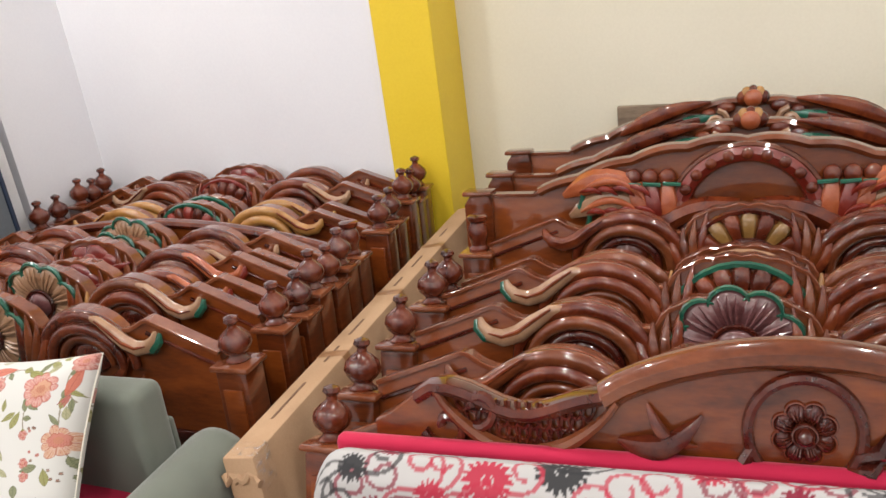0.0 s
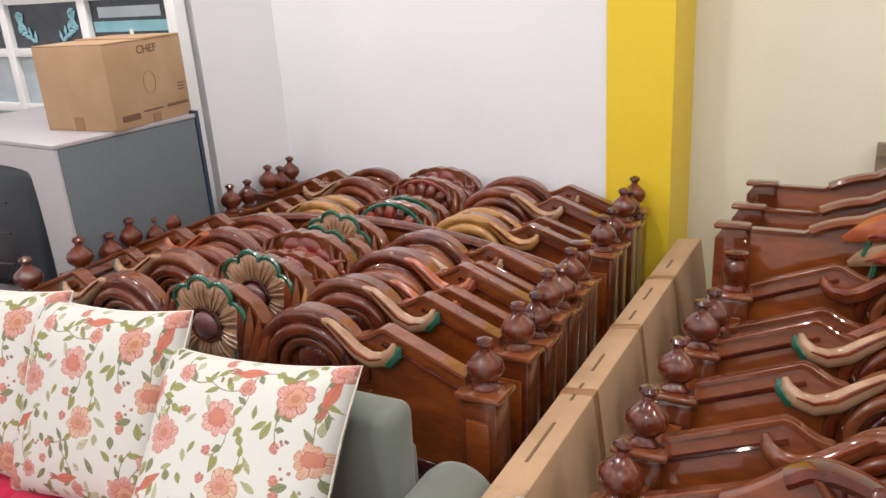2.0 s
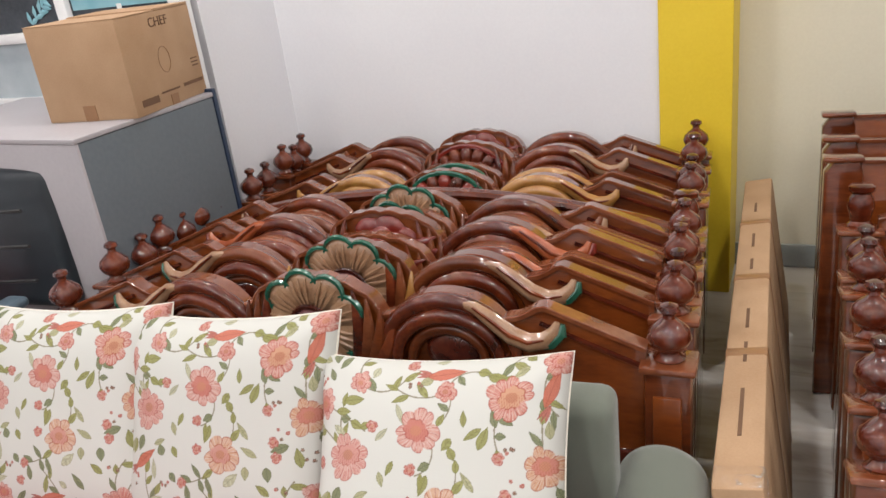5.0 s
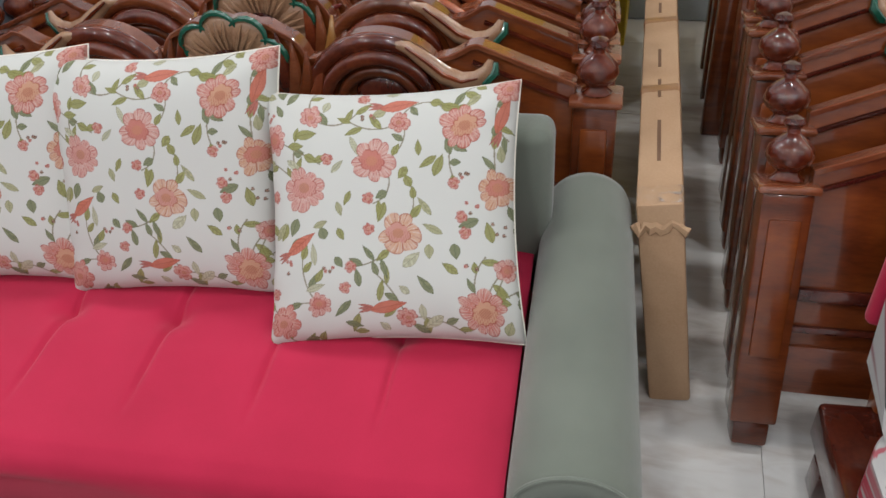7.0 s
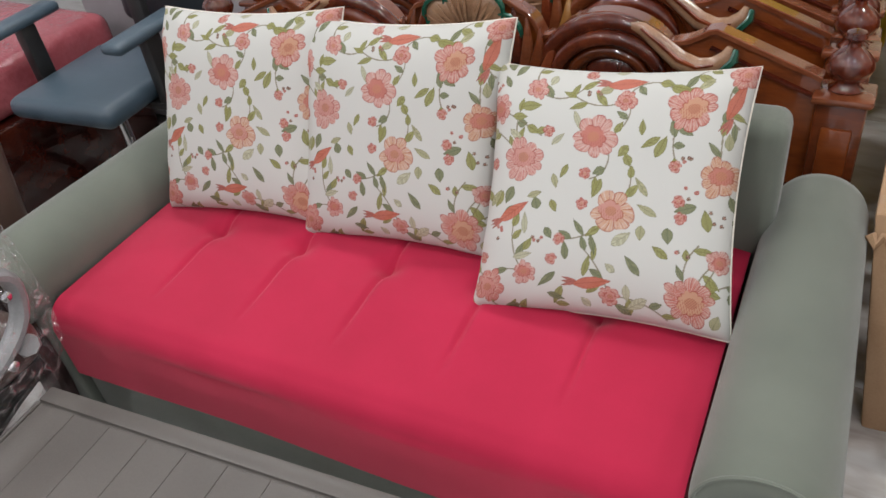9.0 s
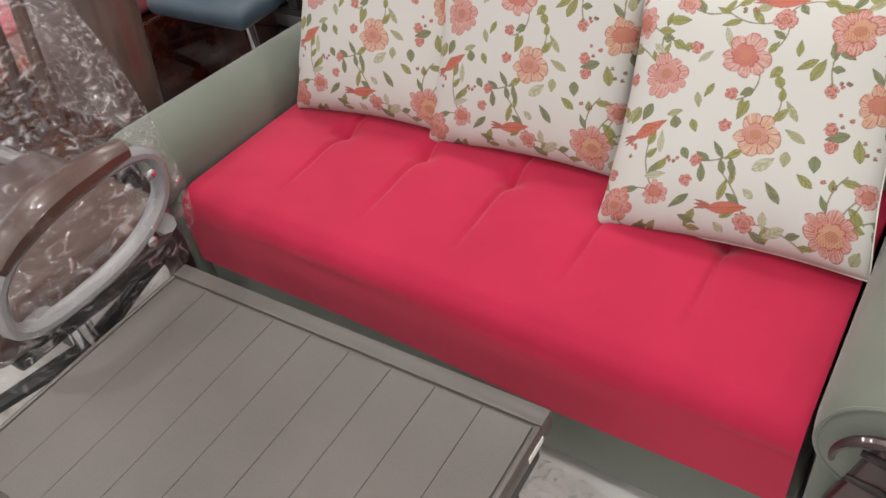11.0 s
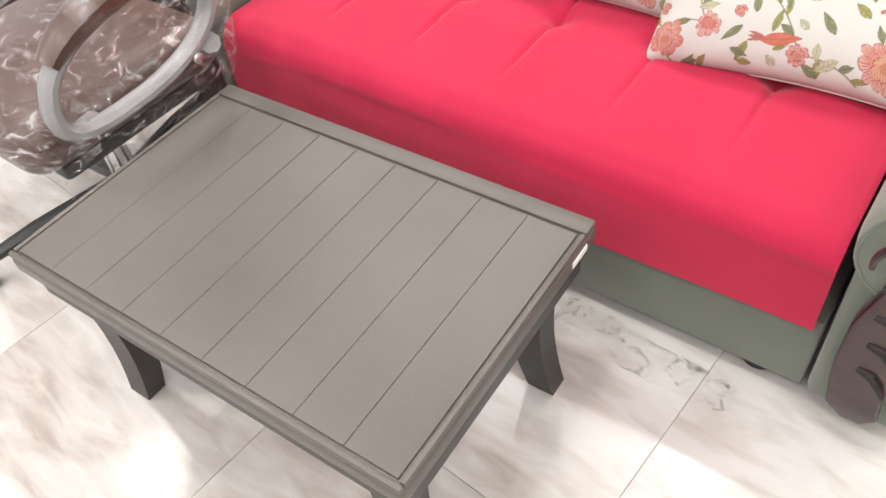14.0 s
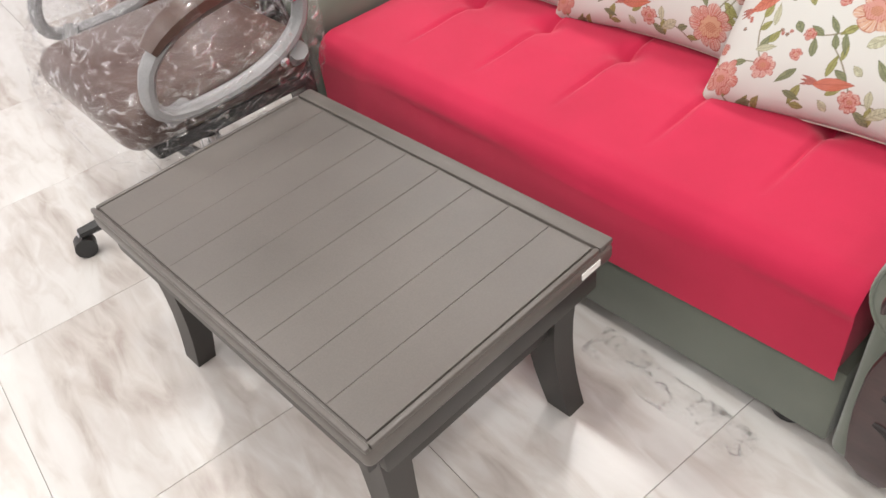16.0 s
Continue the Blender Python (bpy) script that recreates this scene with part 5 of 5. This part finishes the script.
def base(b, r, top, a0=0.5):
    """Five-star foot with twin-wheel castors under a gas column."""
    part("gas_column", lathe([(0.03, 0.09), (0.03, 0.22), (0.019, 0.225), (0.019, top)], 16), CHROME, b)
    for k in range(5):
        a = math.tau * k / 5 + a0
        d = Vector((math.cos(a), math.sin(a), 0))
        part("star_leg", tube([d * 0.02 + Vector((0, 0, 0.10)), d * r * 0.6 + Vector((0, 0, 0.088)), d * r + Vector((0, 0, 0.066))], [0.024, 0.019, 0.014], 8), BLACK_PLASTIC, b)
        c = part("castor", tube([d * r + Vector((-d.y, d.x, 0)) * 0.018 + Vector((0, 0, 0.028)), d * r - Vector((-d.y, d.x, 0)) * 0.018 + Vector((0, 0, 0.028))], 0.028, 14, 1.0, (0, 0, 1)), BLACK_PLASTIC, b)
        part("castor_pin", tube([d * r + Vector((0, 0, 0.03)), d * r + Vector((0, 0, 0.07))], 0.007, 8, 1, (1, 0, 0)), CHROME, b)


visitor_chair()


# ---- wrapped executive chair beside the table ----
def exec_chair():
    b = thing("executive_chair", pose(-3.0, 0.255, 0, 0, 0, 4), "brown executive chair with grey ring arms, wrapped in clear plastic", "chair")
    seat = bmesh.new()
    box(-0.25, -0.26, 0.37, 0.25, 0.22, 0.49, 0.055, 5, seat)
    part("seat", seat, BROWN_LEATHER, b)
    part("seat_pan", box(-0.22, -0.20, 0.335, 0.22, 0.20, 0.372, 0.012), BLACK_PLASTIC, b)
    back = box(-0.42, 0.20, 0.47, -0.05, 0.31, 1.07, 0.05, 5, None, pose(0, 0.10, 0, -8))
    for k in range(2):
        tube([(-0.31 + 0.13 * k, 0.262, 0.52), (-0.315 + 0.135 * k, 0.292, 0.75), (-0.31 + 0.13 * k, 0.335, 1.02)], 0.016, 8, 1, (0, 1, 0), back)
    part("backrest", back, BROWN_LEATHER, b)
    for s in (-1, 1):
        x = s * 0.30
        ring = []
        k = 30
        for i in range(k):
            a = math.tau * i / k
            ca, sa = math.cos(a), math.sin(a)
            ring.append((x, -0.005 + 0.185 * math.copysign(abs(ca) ** 0.8, ca) + 0.04 * sa, 0.555 + 0.095 * math.copysign(abs(sa) ** 0.8, sa) + 0.012 * ca))
        r = part("arm_ring", tube(ring, 0.016, 10, 1.3, (1, 0, 0), None, True), ARM_GREY, b, "silver grey oval arm ring")
        part("arm_pad", tube([(x, y, z + 0.016) for _, y, z in ring[5:14]], swell(9, 0.02, 0.03, 0.02), 10, 1.2, (1, 0, 0)), BROWN_LEATHER, r, "padded brown arm top")
        part("pad_strap", tube([(x, ring[10][1] - 0.02, ring[10][2] + 0.014), (x, ring[10][1] + 0.025, ring[10][2] + 0.02)], 0.036, 10, 1.1, (1, 0, 0)), FILM, r)
        part("arm_strut", tube([(x, -0.13, 0.47), (s * 0.27, -0.15, 0.45), (s * 0.2, -0.15, 0.40)], [0.022, 0.02, 0.016], 8), ARM_GREY, b)
        part("arm_strut", tube([(x, 0.15, 0.475), (s * 0.27, 0.17, 0.45), (s * 0.2, 0.16, 0.40)], [0.022, 0.02, 0.016], 8), ARM_GREY, b)
        for y, z in ((0.155, 0.60), (0.10, 0.475)):
            part("bolt", ball((x + s * 0.022, y, z), (0.006, 0.011, 0.011), None, 8), CHROME, r)
    skin = bmesh.new()
    rnd = random.Random(3)
    secs = [(0.335, -0.285, 0.25, 0.29), (0.40, -0.31, 0.27, 0.335), (0.50, -0.29, 0.28, 0.345), (0.60, -0.20, 0.31, 0.345), (0.70, -0.04, 0.345, 0.29), (0.80, 0.10, 0.36, 0.235), (0.92, 0.17, 0.38, 0.215), (1.02, 0.21, 0.40, 0.21), (1.10, 0.24, 0.40, 0.17)]
    rings = []
    for z, y0, y1, w in secs:
        ring = []
        for j in range(48):
            a = math.tau * j / 48
            ca, sa = math.cos(a), math.sin(a)
            e = 1 + rnd.uniform(-0.022, 0.022)
            ring.append(skin.verts.new((-0.22 * min(1, max(0, (z - 0.5) / 0.3)) + w * e * math.copysign(abs(ca) ** 0.55, ca), (y0 + y1) / 2 + (y1 - y0) / 2 * e * math.copysign(abs(sa) ** 0.6, sa), z + rnd.uniform(-0.012, 0.012))))
        rings.append(ring)
    for p, q in zip(rings, rings[1:]):
        for j in range(48):
            skin.faces.new((p[j], p[(j + 1) % 48], q[(j + 1) % 48], q[j]))
    part("wrapping", skin, FILM, b, "crinkled clear plastic wrapping").visible_shadow = False
    base(b, 0.385, 0.34, 0.68)


exec_chair()


# ---- wrapped pink daybed at the far side, with its dark plinth ----
def far_bench():
    b = thing("wrapped_bench", pose(-4.60, 1.10, 0), "dark wooden bench with a pink cover under glossy plastic", "bench")
    part("plinth", box(-0.62, -0.55, 0.0, 0.72, 0.60, 0.34, 0.02, 3), WOOD_DARK, b)
    part("front_rail", box(-0.60, -0.575, 0.22, 0.70, -0.552, 0.33, 0.008), WOOD_CARVE, b)
    part("cover", box(-0.60, -0.52, 0.342, 0.70, 0.58, 0.52, 0.05, 4), PINK_COVER, b, "pink cover under plastic")
    low = thing("low_cabinet", pose(-3.95, 0.35, 0), "low reddish-brown wooden cabinet with a rounded panel", "cabinet")
    part("body", box(-0.30, 0.0, 0.02, 0.30, 0.55, 0.46, 0.015, 2), WOOD_POST, low)
    part("door_panel", box(-0.24, -0.012, 0.08, 0.24, -0.0005, 0.40, 0.01), WOOD_PANEL, low)
    part("top", box(-0.32, -0.02, 0.461, 0.32, 0.57, 0.49, 0.008), WOOD_CARVE, low)


far_bench()

# loose film under the sofa's front edge
scrap = bmesh.new()
rnd = random.Random(12)
g = [[scrap.verts.new((-1.98 + 0.38 * i / 13, 0.535 + 0.085 * j / 5 + 0.012 * rnd.random(), 0.004 + 0.016 * rnd.random() * (1 if 0 < i < 13 and 0 < j < 5 else 0.1))) for j in range(6)] for i in range(14)]
for i in range(13):
    for j in range(5):
        scrap.faces.new((g[i][j], g[i + 1][j], g[i + 1][j + 1], g[i][j + 1]))
tagged(part("plastic_scrap", scrap, FILM), "crumpled strip of clear plastic film on the floor by the sofa", "plastic film")

# ---- floor tiles, last ----
TS = 0.60
tile = box(0.0006, 0.0006, -0.010, TS - 0.0006, TS - 0.0006, 0.0, 0.0005, 1)
tile_me = bpy.data.meshes.new("tile")
tile.to_mesh(tile_me)
tile.free()
tile_me.materials.append(MARBLE)
for i in range(-11, 7):
    for j in range(-7, 5):
        o = new("tile", tile_me)
        o.parent = floor
        o.matrix_basis = pose(i * TS + 0.13, j * TS + 0.17, 0)
